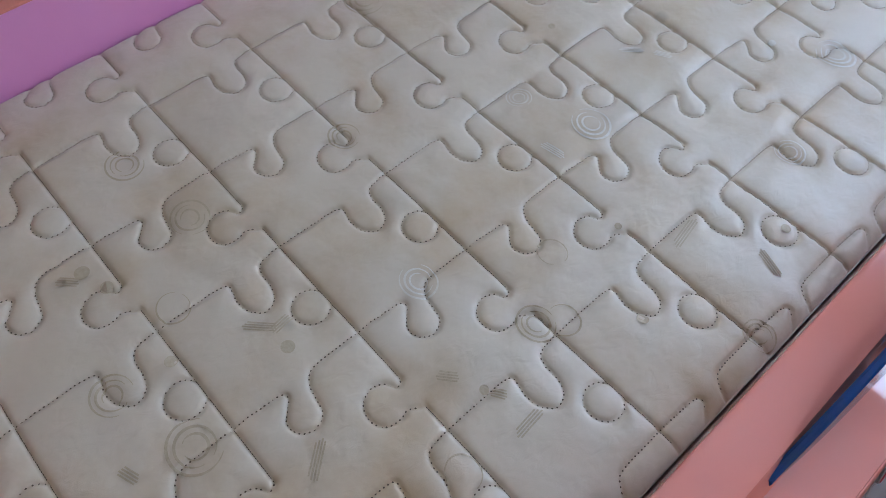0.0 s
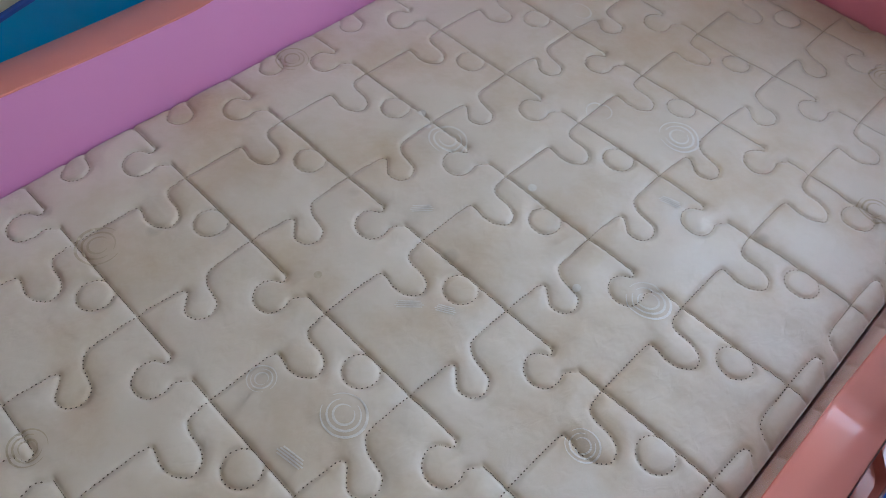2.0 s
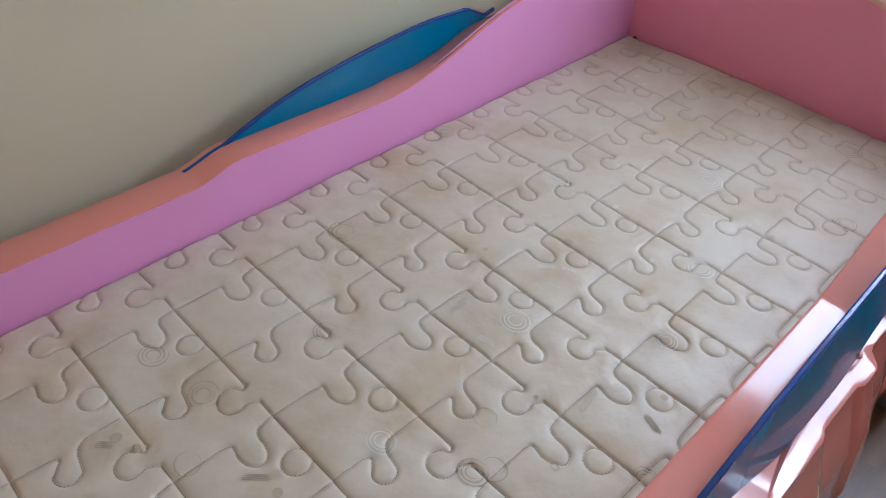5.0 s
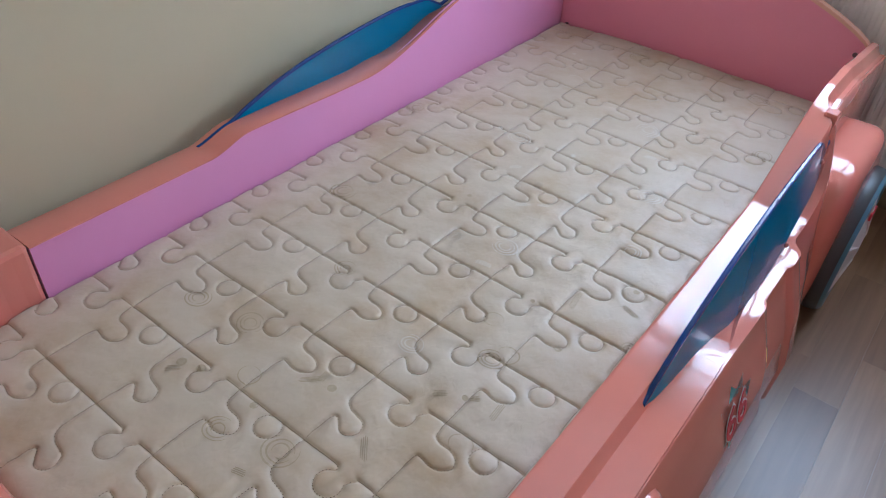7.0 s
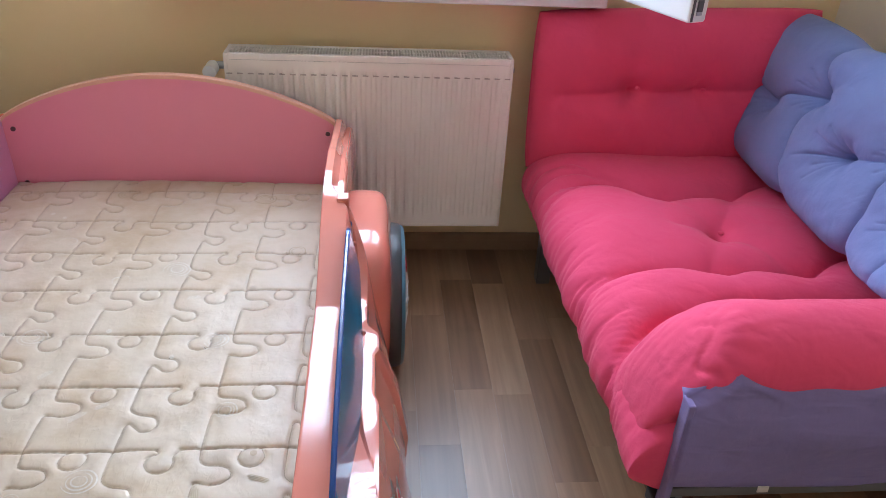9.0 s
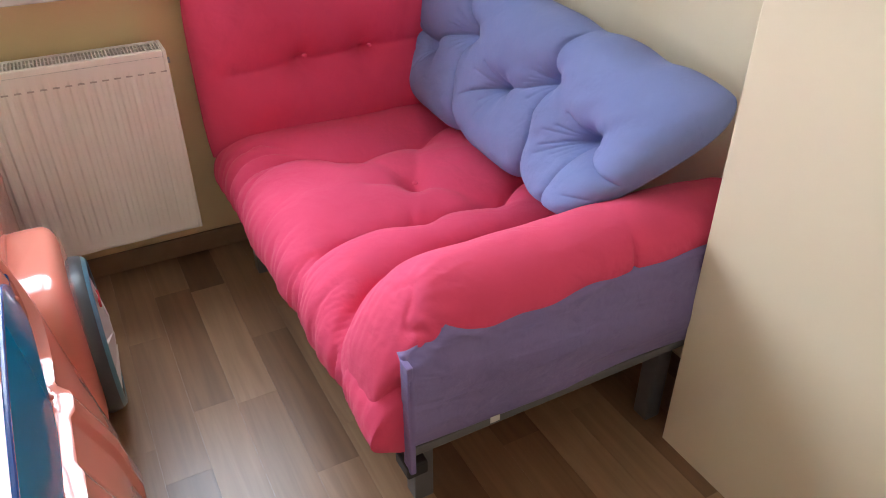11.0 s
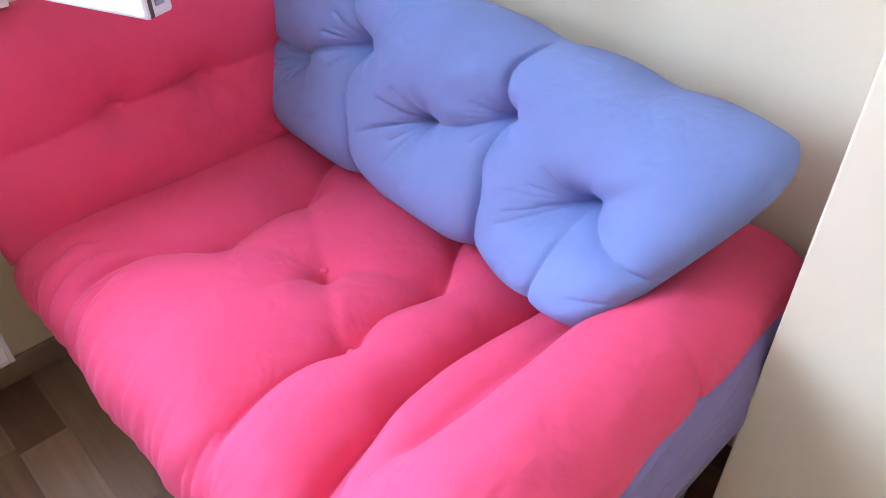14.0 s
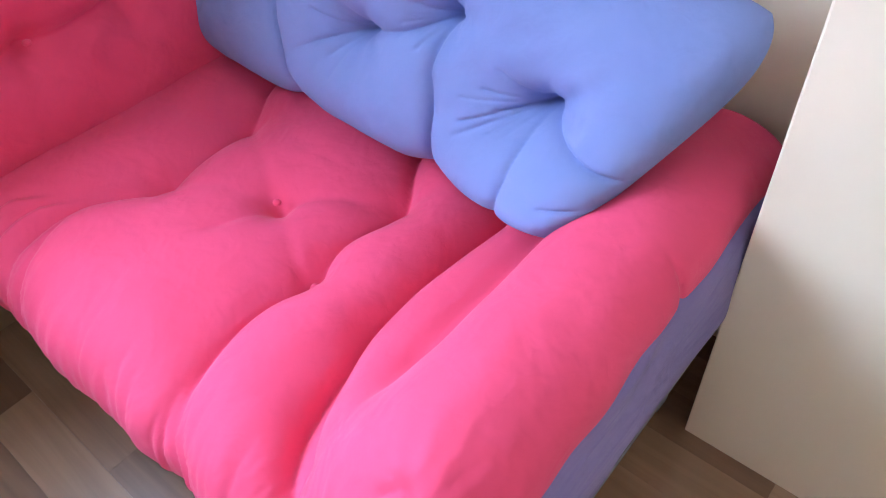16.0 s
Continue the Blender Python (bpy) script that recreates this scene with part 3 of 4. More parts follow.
def wheel(cx, cy, cz, r):
    def ring(prof, n=48):
        g = np.array([[(cx + d, cy + rr * math.cos(2 * math.pi * k / n), cz + rr * math.sin(2 * math.pi * k / n)) for k in range(n)] for d, rr in prof])
        return sheet(g, wrap_v=True)
    w = part("wheel", ring([(-0.03, r * 0.98), (0.0, r), (0.022, r * 0.985), (0.034, r * 0.93), (0.036, r * 0.86), (0.026, r * 0.80), (0.018, r * 0.78), (0.016, 0.001)]), M_TYRE, bed, "grey plastic wheel with a white rim", smooth=True)
    part("tyre_band", ring([(0.028, r * 0.972), (0.0372, r * 0.935), (0.0385, r * 0.90), (0.036, r * 0.875)]), M_CYAN, w, "light blue band on the tyre", smooth=True)
    part("rim", ring([(0.017, r * 0.79), (0.030, r * 0.77), (0.036, r * 0.66), (0.034, r * 0.5), (0.046, r * 0.30), (0.052, r * 0.16), (0.05, 0.001)]), M_RIM, w, "white rim cover", smooth=True)
    for k in range(5):
        a = 2 * math.pi * (k + 0.25) / 5
        c, s = math.cos(a), math.sin(a)
        bm = bmesh.new()
        pts = [(0.2, -0.02), (0.74, -0.05), (0.74, 0.05), (0.2, 0.02)]
        q = [Vector((cx + 0.0535 - 0.018 * (p - 0.2) / 0.54, cy + r * (p * c - t * s), cz + r * (p * s + t * c))) for p, t in pts]
        q2 = [v - Vector((0.02, 0, 0)) for v in q]
        f = [bm.verts.new(p) for p in q]
        g = [bm.verts.new(p) for p in q2]
        bm.faces.new(f)
        for i in range(4):
            bm.faces.new((f[i], g[i], g[(i + 1) % 4], f[(i + 1) % 4]))
        bmesh.ops.recalc_face_normals(bm, faces=bm.faces)
        part("spoke", bm, M_RIM, w)
    part("hub_stripe", box(cx + 0.040, cy - 0.02, cz + r * 0.42, cx + 0.046, cy + 0.035, cz + r * 0.52, 0.001), M_REDP, w, "red stripe on the rim")


wheel(1.197, 1.50, 0.222, 0.218)


def decals():
    """Number sticker on a teal burst, and a yellow stripe."""
    side = lambda z: BW + float(np.interp(z, [0.18, 0.308, 0.388], [0.208, 0.184, 0.156]))
    def slant(bm):
        for v in bm.verts:
            v.co.x += side(v.co.z)
        return bm
    star = [(0.60 + (0.092 if k % 2 else 0.060) * math.cos(math.pi * k / 9), 0.315 + (0.080 if k % 2 else 0.054) * math.sin(math.pi * k / 9)) for k in range(18)]
    st = part("star_sticker", slant(prism(star, "x", -0.002, 0.003)), M_TEAL, bed, "teal star sticker with the red number 66")
    for grow, mt, dx in ((0.007, M_RIM, 0.0045), (0.0, M_REDP, 0.006)):
        cu = bpy.data.curves.new("number", "FONT")
        cu.body, cu.size, cu.align_x, cu.align_y, cu.extrude, cu.offset = "66", 0.115, "CENTER", "CENTER", 0.0006, grow * 0.5
        ob = new("number", cu)
        cu.materials.append(mt)
        ob.parent = st
        ob.matrix_basis = pose(side(0.315) + dx, 0.60, 0.315, 90 - 15.0, 0, 90)
    stripe = [(0.32, 0.19), (0.51, 0.235), (0.51, 0.275), (0.32, 0.24)]
    part("yellow_stripe", slant(prism(stripe, "x", -0.003, 0.0025)), M_YELLOW, bed, "yellow stripe sticker")
    stripe = [(0.695, 0.30), (0.78, 0.318), (0.78, 0.35), (0.695, 0.34)]
    part("yellow_stripe", slant(prism(stripe, "x", -0.003, 0.0025)), M_YELLOW, bed, "yellow stripe sticker")


decals()
arch = []
for k in range(25):
    a = math.pi * (0.02 + 0.62 * k / 24)
    arch.append([(1.196 + 0.012 * math.cos(b), -0.04 + (0.30 + 0.014 * math.sin(b)) * math.cos(a), 0.17 + (0.27 + 0.014 * math.sin(b)) * math.sin(a)) for b in np.linspace(0, 2 * math.pi, 10, endpoint=False)])
part("arch_rim", sheet(np.array(arch), wrap_v=True, cap_u=True), M_SHELL, bed, "raised rim of the front wheel arch", smooth=True)

# ---- the mattress ----
MX0, MX1, MY0, MY1, MZ = 0.003, 1.020, BY0 + 0.025, 1.897, 0.402
CX, CY, GX, GY = 0.165, 0.1828, -0.004, -0.387     # quilt cell and the grid's origin


def bulb(cx, cy, r, a0, a1, n=9):
    return [(cx + r * math.cos(radians(a0 + (a1 - a0) * k / n)), cy + r * math.sin(radians(a0 + (a1 - a0) * k / n))) for k in range(n + 1)]


# seams of one cell, from its crossing at the near left corner, in metres
SEAM_NARROW = arc_path([(0, 0), (0.001, 0.03), (0.004, 0.062), (0.012, 0.068), (0.022, 0.060), (0.038, 0.048), (0.056, 0.052), (0.064, 0.068), (0.056, 0.085), (0.040, 0.090), (0.020, 0.094), (0.004, 0.105), (0.0, 0.122), (0.0, 0.15), (0, 0.18)])
SEAM_LONG = arc_path([(0, 0), (0.0, 0.05), (0.002, 0.094), (0.014, 0.098), (0.032, 0.094), (0.052, 0.098), (0.066, 0.112), (0.060, 0.130), (0.042, 0.138), (0.018, 0.140), (0.004, 0.150), (0.0, 0.18)])
KNOB_SMALL = arc_path(bulb(0.098, -0.022, 0.025, 125, 415))
KNOB_LARGE = arc_path([(0.082, 0.0), (0.086, -0.010), (0.072, -0.020), (0.068, -0.038), (0.080, -0.056), (0.100, -0.060), (0.116, -0.050), (0.119, -0.032), (0.116, -0.018), (0.126, -0.004)])
BAR = np.array([(0.0, 0.0), (CX, 0.0)])


def densify(path, step=0.003):
    out = []
    for a, b in zip(path[:-1], path[1:]):
        n = max(1, int(np.hypot(*(b - a)) / step))
        out += [a + (b - a) * k / n for k in range(n)]
    return np.array(out)


SEAM_NARROW, SEAM_LONG = SEAM_NARROW * (1, CY / 0.18), SEAM_LONG * (1, CY / 0.18)
dotted, plain = [], []
ncol, nrow = 7, 14
for i in range(-1, ncol):
    for j in range(-1, nrow):
        o = np.array([GX + i * CX, GY + j * CY])
        narrow = i % 2 == 0                 # columns alternate
        if 0 <= i <= 6:
            dotted.append(o + (SEAM_NARROW if narrow else SEAM_LONG))
        if i <= 5:
            dotted.append(o + (KNOB_LARGE if narrow else KNOB_SMALL))
            plain.append(o + (np.array([(0, 0), (0.082, 0)]) if narrow else BAR))
            if narrow:
                plain.append(o + np.array([(0.126, 0.0), (CX, 0.0)]))
        else:
            plain.append(o + np.array([(0.0, 0.0), (0.04, 0.0)]))

RES = 0.0025
mxs, mys = np.arange(MX0, MX1 + 1e-6, RES), np.arange(MY0, MY1 + 1e-6, RES)
d_dot = np.full((len(mxs), len(mys)), 0.05)
d_bar = d_dot.copy()


def stamp(field, paths):
    R = 18
    for pth in paths:
        for q in densify(pth):
            ci, cj = int(round((q[0] - MX0) / RES)), int(round((q[1] - MY0) / RES))
            i0, i1, j0, j1 = max(0, ci - R), min(len(mxs), ci + R + 1), max(0, cj - R), min(len(mys), cj + R + 1)
            if i0 >= i1 or j0 >= j1:
                continue
            d = np.hypot(mxs[i0:i1, None] - q[0], mys[None, j0:j1] - q[1])
            np.minimum(field[i0:i1, j0:j1], d, out=field[i0:i1, j0:j1])


stamp(d_dot, dotted)
stamp(d_bar, plain)


FOOT_R = 0.25


def edge_in(X, Y):
    """Distance inwards from the mattress's outline, whose foot corners are round."""
    e = np.minimum(np.minimum(X - MX0, MX1 - X), np.minimum(Y - MY0, MY1 - Y))
    for cx, sgn in ((MX0 + FOOT_R, -1), (MX1 - FOOT_R, 1)):
        inside = ((X - cx) * sgn > 0) & (Y < MY0 + FOOT_R)
        e = np.where(inside, FOOT_R - np.hypot(X - cx, Y - MY0 - FOOT_R), e)
    return e


def quilt_height(X, Y, dd, db):
    h = MZ - 0.0046 * np.exp(-dd / 0.0019) - 0.0009 * np.exp(-dd / 0.010) - 0.0050 * np.exp(-db / 0.0022) - 0.0008 * np.exp(-db / 0.011)
    near = np.minimum(dd, db)
    h = h + 0.003 * (1 - np.exp(-near / 0.02))
    h = h + 0.0016 * waves(X, Y, 3, 9, 8, 45) + 0.0003 * waves(X, Y, 13, 9, 60, 140)
    # folds pulled between the seams
    h = h - 0.0022 * np.exp(-((np.mod(X * 0.92 + 0.16 * Y + 0.01 * waves(X, Y, 5, 5, 5, 14), 0.16) - 0.08) / 0.012) ** 2) * smoothstep(0.2, 1.0, waves(X, Y, 8, 6, 4, 12))
    e = edge_in(X, Y)
    h = h - 0.014 * np.exp(-np.maximum(e, 0) / 0.012) + 0.010 * smoothstep(1.6, 1.88, Y) * np.sin(np.pi * np.clip((X - MX0) / (MX1 - MX0), 0, 1))
    return h


X, Y = np.meshgrid(mxs, mys, indexing="ij")
Z = quilt_height(X, Y, d_dot, d_bar)


def surf_z(x, y):
    return float(Z[min(max(int(round((x - MX0) / RES)), 0), len(mxs) - 1), min(max(int(round((y - MY0) / RES)), 0), len(mys) - 1)])


mattress = thing("mattress", "stained off-white quilted mattress with jigsaw stitching lying in the car bed", "mattress")
nx, ny = X.shape
verts = np.stack([X, Y, Z], -1).reshape(-1, 3)
idx = np.arange(nx * ny).reshape(nx, ny)
faces = np.stack([idx[:-1, :-1], idx[1:, :-1], idx[1:, 1:], idx[:-1, 1:]], -1).reshape(-1, 4)
keep = (edge_in(X, Y) > -RES).reshape(-1)
faces = faces[keep[faces].all(1)]
me = bpy.data.meshes.new("quilted_top")
me.from_pydata(verts.tolist(), [], faces.tolist())
me.materials.append(M_MATT)
me.shade_smooth()
quilt = new("quilted_top", me)
quilt.parent = mattress
outline = [(MX0, MY1), (MX0, MY0 + FOOT_R)] + [(MX0 + FOOT_R * (1 - math.cos(a)), MY0 + FOOT_R * (1 - math.sin(a))) for a in np.linspace(0.1, math.pi / 2, 14)]
outline += [(MX1 - FOOT_R * (1 - math.sin(a)), MY0 + FOOT_R * (1 - math.cos(a))) for a in np.linspace(0, math.pi / 2 - 0.1, 14)] + [(MX1, MY0 + FOOT_R), (MX1, MY1)]
part("mattress_body", prism(outline, "z", 0.155, 0.387), M_MATT, mattress)

# stitch holes along the seams: flat dark marks, their shade put in as colour
bm = bmesh.new()
for pth, gap, a, b in [(p, 9, 0.0016, 0.0012) for p in dotted] + [(p, 6, 0.0022, 0.0006) for p in plain]:
    q = densify(pth, 0.0006)
    for k in range(4, len(q) - 4, gap):
        x, y = q[k]
        if not (MX0 + 0.02 < x < MX1 - 0.015 and edge_in(np.array(x), np.array(y)) > 0.012 and y < MY1 - 0.03):
            continue
        tx, ty = q[k + 3] - q[k - 3]
        n = math.hypot(tx, ty) or 1
        tx, ty = tx / n, ty / n
        z = surf_z(x, y) + 0.0009
        vs = [bm.verts.new((x + a * tx * c - b * ty * s, y + a * ty * c + b * tx * s, z + (0.0004 if c == s else 0))) for c, s in ((1, 0), (0, 1), (-1, 0), (0, -1))]
        bm.faces.new(vs)
tagged(part("stitching", bm, M_STITCH, mattress, "dark dots for the shade in the stitch holes"), kind="stuff")


def motif(x, y, r, mat, turns=3):
    """Woven swirl: two broken rings and a tail."""
    bm = bmesh.new()
    rng = random.Random(int(x * 1000 + y * 77))
    for ring in range(turns):
        rr = r * (1 - 0.27 * ring)
        a0, span = rng.uniform(0, 6.28), rng.uniform(4.6, 6.0)
        n = 34
        row = []
        for k in range(n + 1):
            a = a0 + span * k / n
            w = 0.085 * r * (0.35 + math.sin(math.pi * k / n))
            row.append([(x + (rr + s * w) * math.cos(a), y + 0.92 * (rr + s * w) * math.sin(a)) for s in (-0.5, 0.5)])
        vs = [[bm.verts.new((px, py, surf_z(px, py) + 0.0009)) for px, py in pr] for pr in row]
        for k in range(n):
            bm.faces.new((vs[k][0], vs[k][1], vs[k + 1][1], vs[k + 1][0]))
    bmesh.ops.recalc_face_normals(bm, faces=bm.faces)
    part("woven_motif", bm, mat, mattress)


for x, y, r, w in ((0.622, 0.632, 0.030, 1), (0.374, 1.062, 0.032, 1), (0.783, 1.046, 0.032, 1), (0.629, 1.35, 0.034, 1), (0.806, 1.761, 0.034, 0),
                   (0.386, 1.78, 0.032, 0), (0.795, 0.335, 0.026, 0), (0.653, 0.264, 0.026, 1), (0.646, -0.064, 0.034, 0), (0.532, -0.103, 0.027, 0),
                   (0.19, 0.55, 0.034, 0), (0.40, 0.342, 0.024, 0), (0.93, 1.45, 0.026, 0), (0.05, 1.0, 0.03, 0), (0.10, 1.78, 0.026, 0), (0.85, 0.814, 0.022, 1),
                   (0.378, 0.098, 0.028, 0), (0.241, 0.078, 0.028, 0), (0.513, 0.59, 0.020, 1), (0.993, 0.535, 0.022, 0)):
    motif(x, y, r, M_MOTIFW if w else M_MOTIFB)
for x, y, r, w in ((0.737, 0.426, 0.021, 0), (0.815, 0.365, 0.022, 0), (0.48, 0.01, 0.022, 0), (0.87, 0.14, 0.022, 0), (0.50, 1.30, 0.022, 1), (0.30, 1.50, 0.022, 1)):
    motif(x, y, r, M_MOTIFW if w else M_MOTIFB, 1)


def strokes(x, y, turn, length, mat, lines=4):
    """Woven hatching: a few short parallel bars."""
    bm = bmesh.new()
    c, d = math.cos(radians(turn)), math.sin(radians(turn))
    for k in range(lines):
        o = (k - (lines - 1) / 2) * 0.0034
        e = length * (0.5 - 0.06 * abs(k - 1))
        n = 8
        row = [[(x + c * t - d * (o + w), y + d * t + c * (o + w)) for w in (-0.001, 0.001)] for t in np.linspace(-e, e, n)]
        vs = [[bm.verts.new((px, py, surf_z(px, py) + 0.0009)) for px, py in pr] for pr in row]
        for i in range(n - 1):
            bm.faces.new((vs[i][0], vs[i + 1][0], vs[i + 1][1], vs[i][1]))
    part("woven_stroke", bm, mat, mattress)


for x, y, turn, length, w in ((0.572, 0.076, 45, 0.045, 0), (0.585, 0.098, 100, 0.032, 0), (0.774, 0.204, 40, 0.028, 0), (0.878, 0.236, 95, 0.045, 0), (0.83, 0.235, 30, 0.02, 0),
                              (0.835, 0.585, 100, 0.06, 0), (0.94, 0.63, 160, 0.045, 0), (0.75, 0.028, 130, 0.05, 0), (0.619, 0.553, 10, 0.04, 1), (0.56, 0.80, 45, 0.04, 1), (0.60, 0.83, 30, 0.03, 1),
                              (0.626, -0.135, 20, 0.025, 0), (0.36, -0.07, 45, 0.03, 0), (0.45, 0.93, 50, 0.035, 1), (0.70, 1.22, 20, 0.035, 1)):
    strokes(x, y, turn, length, M_MOTIFW if w else M_MOTIFB)

for x, y, r in ((0.535, 1.086, 0.007), (0.30, 1.075, 0.007), (0.33, 1.06, 0.006), (0.70, 0.99, 0.006), (0.44, 0.74, 0.006), (0.617, 0.085, 0.009), (0.539, -0.03, 0.008), (0.399, -0.037, 0.009), (0.923, 0.693, 0.007), (0.768, 0.523, 0.005), (0.815, 0.225, 0.006), (0.20, 1.66, 0.007), (0.24, 1.64, 0.006), (0.88, 0.44, 0.008), (0.36, -0.05, 0.010)):
    bm = bmesh.new()
    vs = [bm.verts.new((x + r * math.cos(a), y + r * math.sin(a), surf_z(x + r * math.cos(a), y + r * math.sin(a)) + 0.001)) for a in np.linspace(0, 2 * math.pi, 16, endpoint=False)]
    bm.faces.new(vs)
    part("woven_dot", bm, M_MOTIFB if y < 0.8 else M_MOTIFW, mattress)

# ---- the sofa ----
sofa = thing("sofa", "small futon sofa with red tufted covers on a grey metal frame", "sofa")


def resample(path, n):
    path = np.array(path, float)
    s = np.r_[0, np.cumsum(np.hypot(*np.diff(path, axis=0).T))]
    t = np.linspace(0, s[-1], n)
    return np.stack([np.interp(t, s, path[:, 0]), np.interp(t, s, path[:, 1])], -1)


def tuft(a, b, a0, b0, depth, r, pleats=7, seed=0):
    """A buttoned dimple with short pleats."""
    d = np.hypot(a - a0, b - b0)
    th = np.arctan2(b - b0, a - a0)
    return -depth * np.exp(-(d / r) ** 1.1) + 0.10 * depth * np.cos(pleats * th + seed) * (d / r) * np.exp(-(d / r) * 1.3)


def spline_y(xs, ys, PX):
    """A smooth line y(x) through a few places."""
    fx = np.linspace(xs[0], xs[-1], 400)
    p = arc_path(list(zip(xs, ys)), 12)
    return np.interp(PX, fx, np.interp(fx, p[:, 0], p[:, 1]))


def fold_lines(PX):
    """The seat's three cross folds, as y along x."""
    c1 = spline_y((1.62, 1.70, 1.87, 2.04, 2.29, 2.45, 2.7), (1.735, 1.76, 1.795, 1.705, 1.725, 1.80, 1.82), PX)
    c2 = spline_y((1.62, 1.69, 1.76, 1.865, 1.95, 2.06, 2.15, 2.30, 2.45, 2.7), (1.10, 1.18, 1.225, 1.256, 1.263, 1.248, 1.266, 1.246, 1.32, 1.36), PX)
    c3 = spline_y((1.62, 1.66, 1.74, 1.80, 1.90, 2.06, 2.2, 2.4, 2.7), (0.77, 0.83, 0.945, 1.0, 1.036, 1.068, 1.07, 1.05, 1.04), PX)
    return c1, c2, c3


def seat():
    nv, nu = 210, 300
    arc1 = [(1.772 - 0.082 * math.sin(a), 0.352 + 0.082 * math.cos(a)) for a in np.linspace(0, math.pi / 2, 10)]
    arc2 = [(1.762 - 0.072 * math.cos(a), 0.345 - 0.072 * math.sin(a)) for a in np.linspace(0, math.pi / 2, 10)]
    path = resample([(2.66, 0.30), (2.66, 0.434), *arc1, *arc2, (2.66, 0.273)], nv)
    tan = np.gradient(path, axis=0)
    tan /= np.linalg.norm(tan, axis=1)[:, None]
    nor = np.stack([tan[:, 1], -tan[:, 0]], -1)      # outward in the x-z plane
    if nor[nv // 3, 1] < 0:
        nor = -nor
    ys = np.linspace(0.672, 2.02, nu)
    PX, Yg = np.broadcast_to(path[None, :, 0], (nu, nv)), np.broadcast_to(ys[:, None], (nu, nv))
    PZ = np.broadcast_to(path[None, :, 1], (nu, nv))
    top = smoothstep(0.33, 0.42, PZ)
    front = 1 - smoothstep(1.66, 1.82, PX)
    c1, c2, c3 = fold_lines(PX)
    # stuffed sections between the folds
    bounds = [np.full_like(PX, 0.58), c3, c2, c1, np.full_like(PX, 2.07)]
    h = np.zeros_like(PX)
    for lo, hi, rise, power in zip(bounds[:-1], bounds[1:], (0.055, 0.064, 0.060, 0.056), (2.2, 2.1, 2.9, 2.1)):
        t = np.clip(2 * (Yg - lo) / (hi - lo) - 1, -1, 1)
        h = np.where((Yg >= lo) & (Yg <= hi), rise * (1 - np.abs(t) ** power) ** 0.62, h)
    h = h * (1 - 0.80 * front) + 0.008 * front
    h = h + 0.010 * top * np.exp(-((PX - 2.02) / 0.26) ** 2)
    # buttons, and the drawn spots along the folds
    for a, b, dep, r in ((2.146, 1.44, 0.036, 0.060), (2.045, 1.70, 0.032, 0.055), (2.29, 1.715, 0.030, 0.055), (2.06, 1.25, 0.036, 0.06), (2.30, 1.25, 0.036, 0.06),
                         (2.03, 1.065, 0.028, 0.05), (2.26, 1.065, 0.028, 0.05)):
        h = h + tuft(PX, Yg, a, b, dep, r, 6, a * 9) * top
    # shallow valleys from the button to the folds
    for (x0, y0), (x1, y1), dep in (((2.146, 1.44), (2.29, 1.70), 0.010), ((2.146, 1.44), (2.045, 1.70), 0.007), ((2.146, 1.44), (2.30, 1.27), 0.012), ((2.146, 1.44), (2.05, 1.27), 0.009), ((2.146, 1.44), (2.02, 1.47), 0.010)):
        t = np.clip(((PX - x0) * (x1 - x0) + (Yg - y0) * (y1 - y0)) / ((x1 - x0) ** 2 + (y1 - y0) ** 2), 0, 1)
        h = h - dep * np.exp(-np.hypot(PX - x0 - t * (x1 - x0), Yg - y0 - t * (y1 - y0)) / 0.028) * top
    # long tucks fanning from the far fold towards the front, and short ones beside the others
    for c, off, fan, x_end, dep in ((c1, 0.028, 0.05, 1.98, 0.011), (c1, 0.058, 0.10, 1.95, 0.010), (c1, -0.030, -0.06, 1.92, 0.008), (c1, 0.090, 0.16, 1.86, 0.007),
                                    (c2, 0.024, 0.10, 1.82, 0.008), (c2, -0.026, -0.12, 1.80, 0.007), (c2, 0.060, 0.20, 1.78, 0.006), (c3, 0.026, 0.10, 1.80, 0.007)):
        gap = Yg - c - off * (1 + 1.5 * np.clip((x_end - PX) / 0.3, 0, 1)) * np.clip((x_end + 0.06 - PX) / 0.2, 0, 1)
        h = h - 1.6 * dep * np.exp(-np.abs(gap) / 0.007) * (1 - smoothstep(x_end - 0.12, x_end, PX)) * smoothstep(0.30, 0.38, PZ)
    rng = random.Random(12)
    for _ in range(26):                             # small creases along the front roll
        y0, x1, dep = rng.uniform(0.98, 1.98), rng.uniform(1.74, 1.84), rng.uniform(0.002, 0.005)
        gap = Yg - y0 - rng.uniform(0.1, 0.5) * (PX - 1.68)
        h = h - dep * np.exp(-np.abs(gap) / 0.006) * (1 - smoothstep(x1 - 0.08, x1, PX)) * smoothstep(0.30, 0.38, PZ)
    # pleats where the cover is drawn over the front edge
    pl = 0
    for c, wide, freq, slant in ((c1, 0.10, 0.030, 0.9), (c2, 0.055, 0.022, 0.5), (c3, 0.07, 0.021, 0.4)):
        k = Yg - c - slant * (PX - 1.70)
        u = k / freq + 0.35 * waves(PX * 2, Yg * 2, 27, 5, 6, 16)
        pl = pl + np.exp(-((k + 0.02) / wide) ** 2) * (np.abs(np.mod(u, 1) - 0.5) * 2 - 0.6)
    h = h + 0.0045 * pl * np.exp(-((PX - 1.705) / 0.10) ** 2) * smoothstep(0.28, 0.36, PZ)
    u = (Yg + 0.5 * (PX - 1.7)) / 0.055 + 0.8 * waves(PX, Yg, 29, 5, 5, 12)
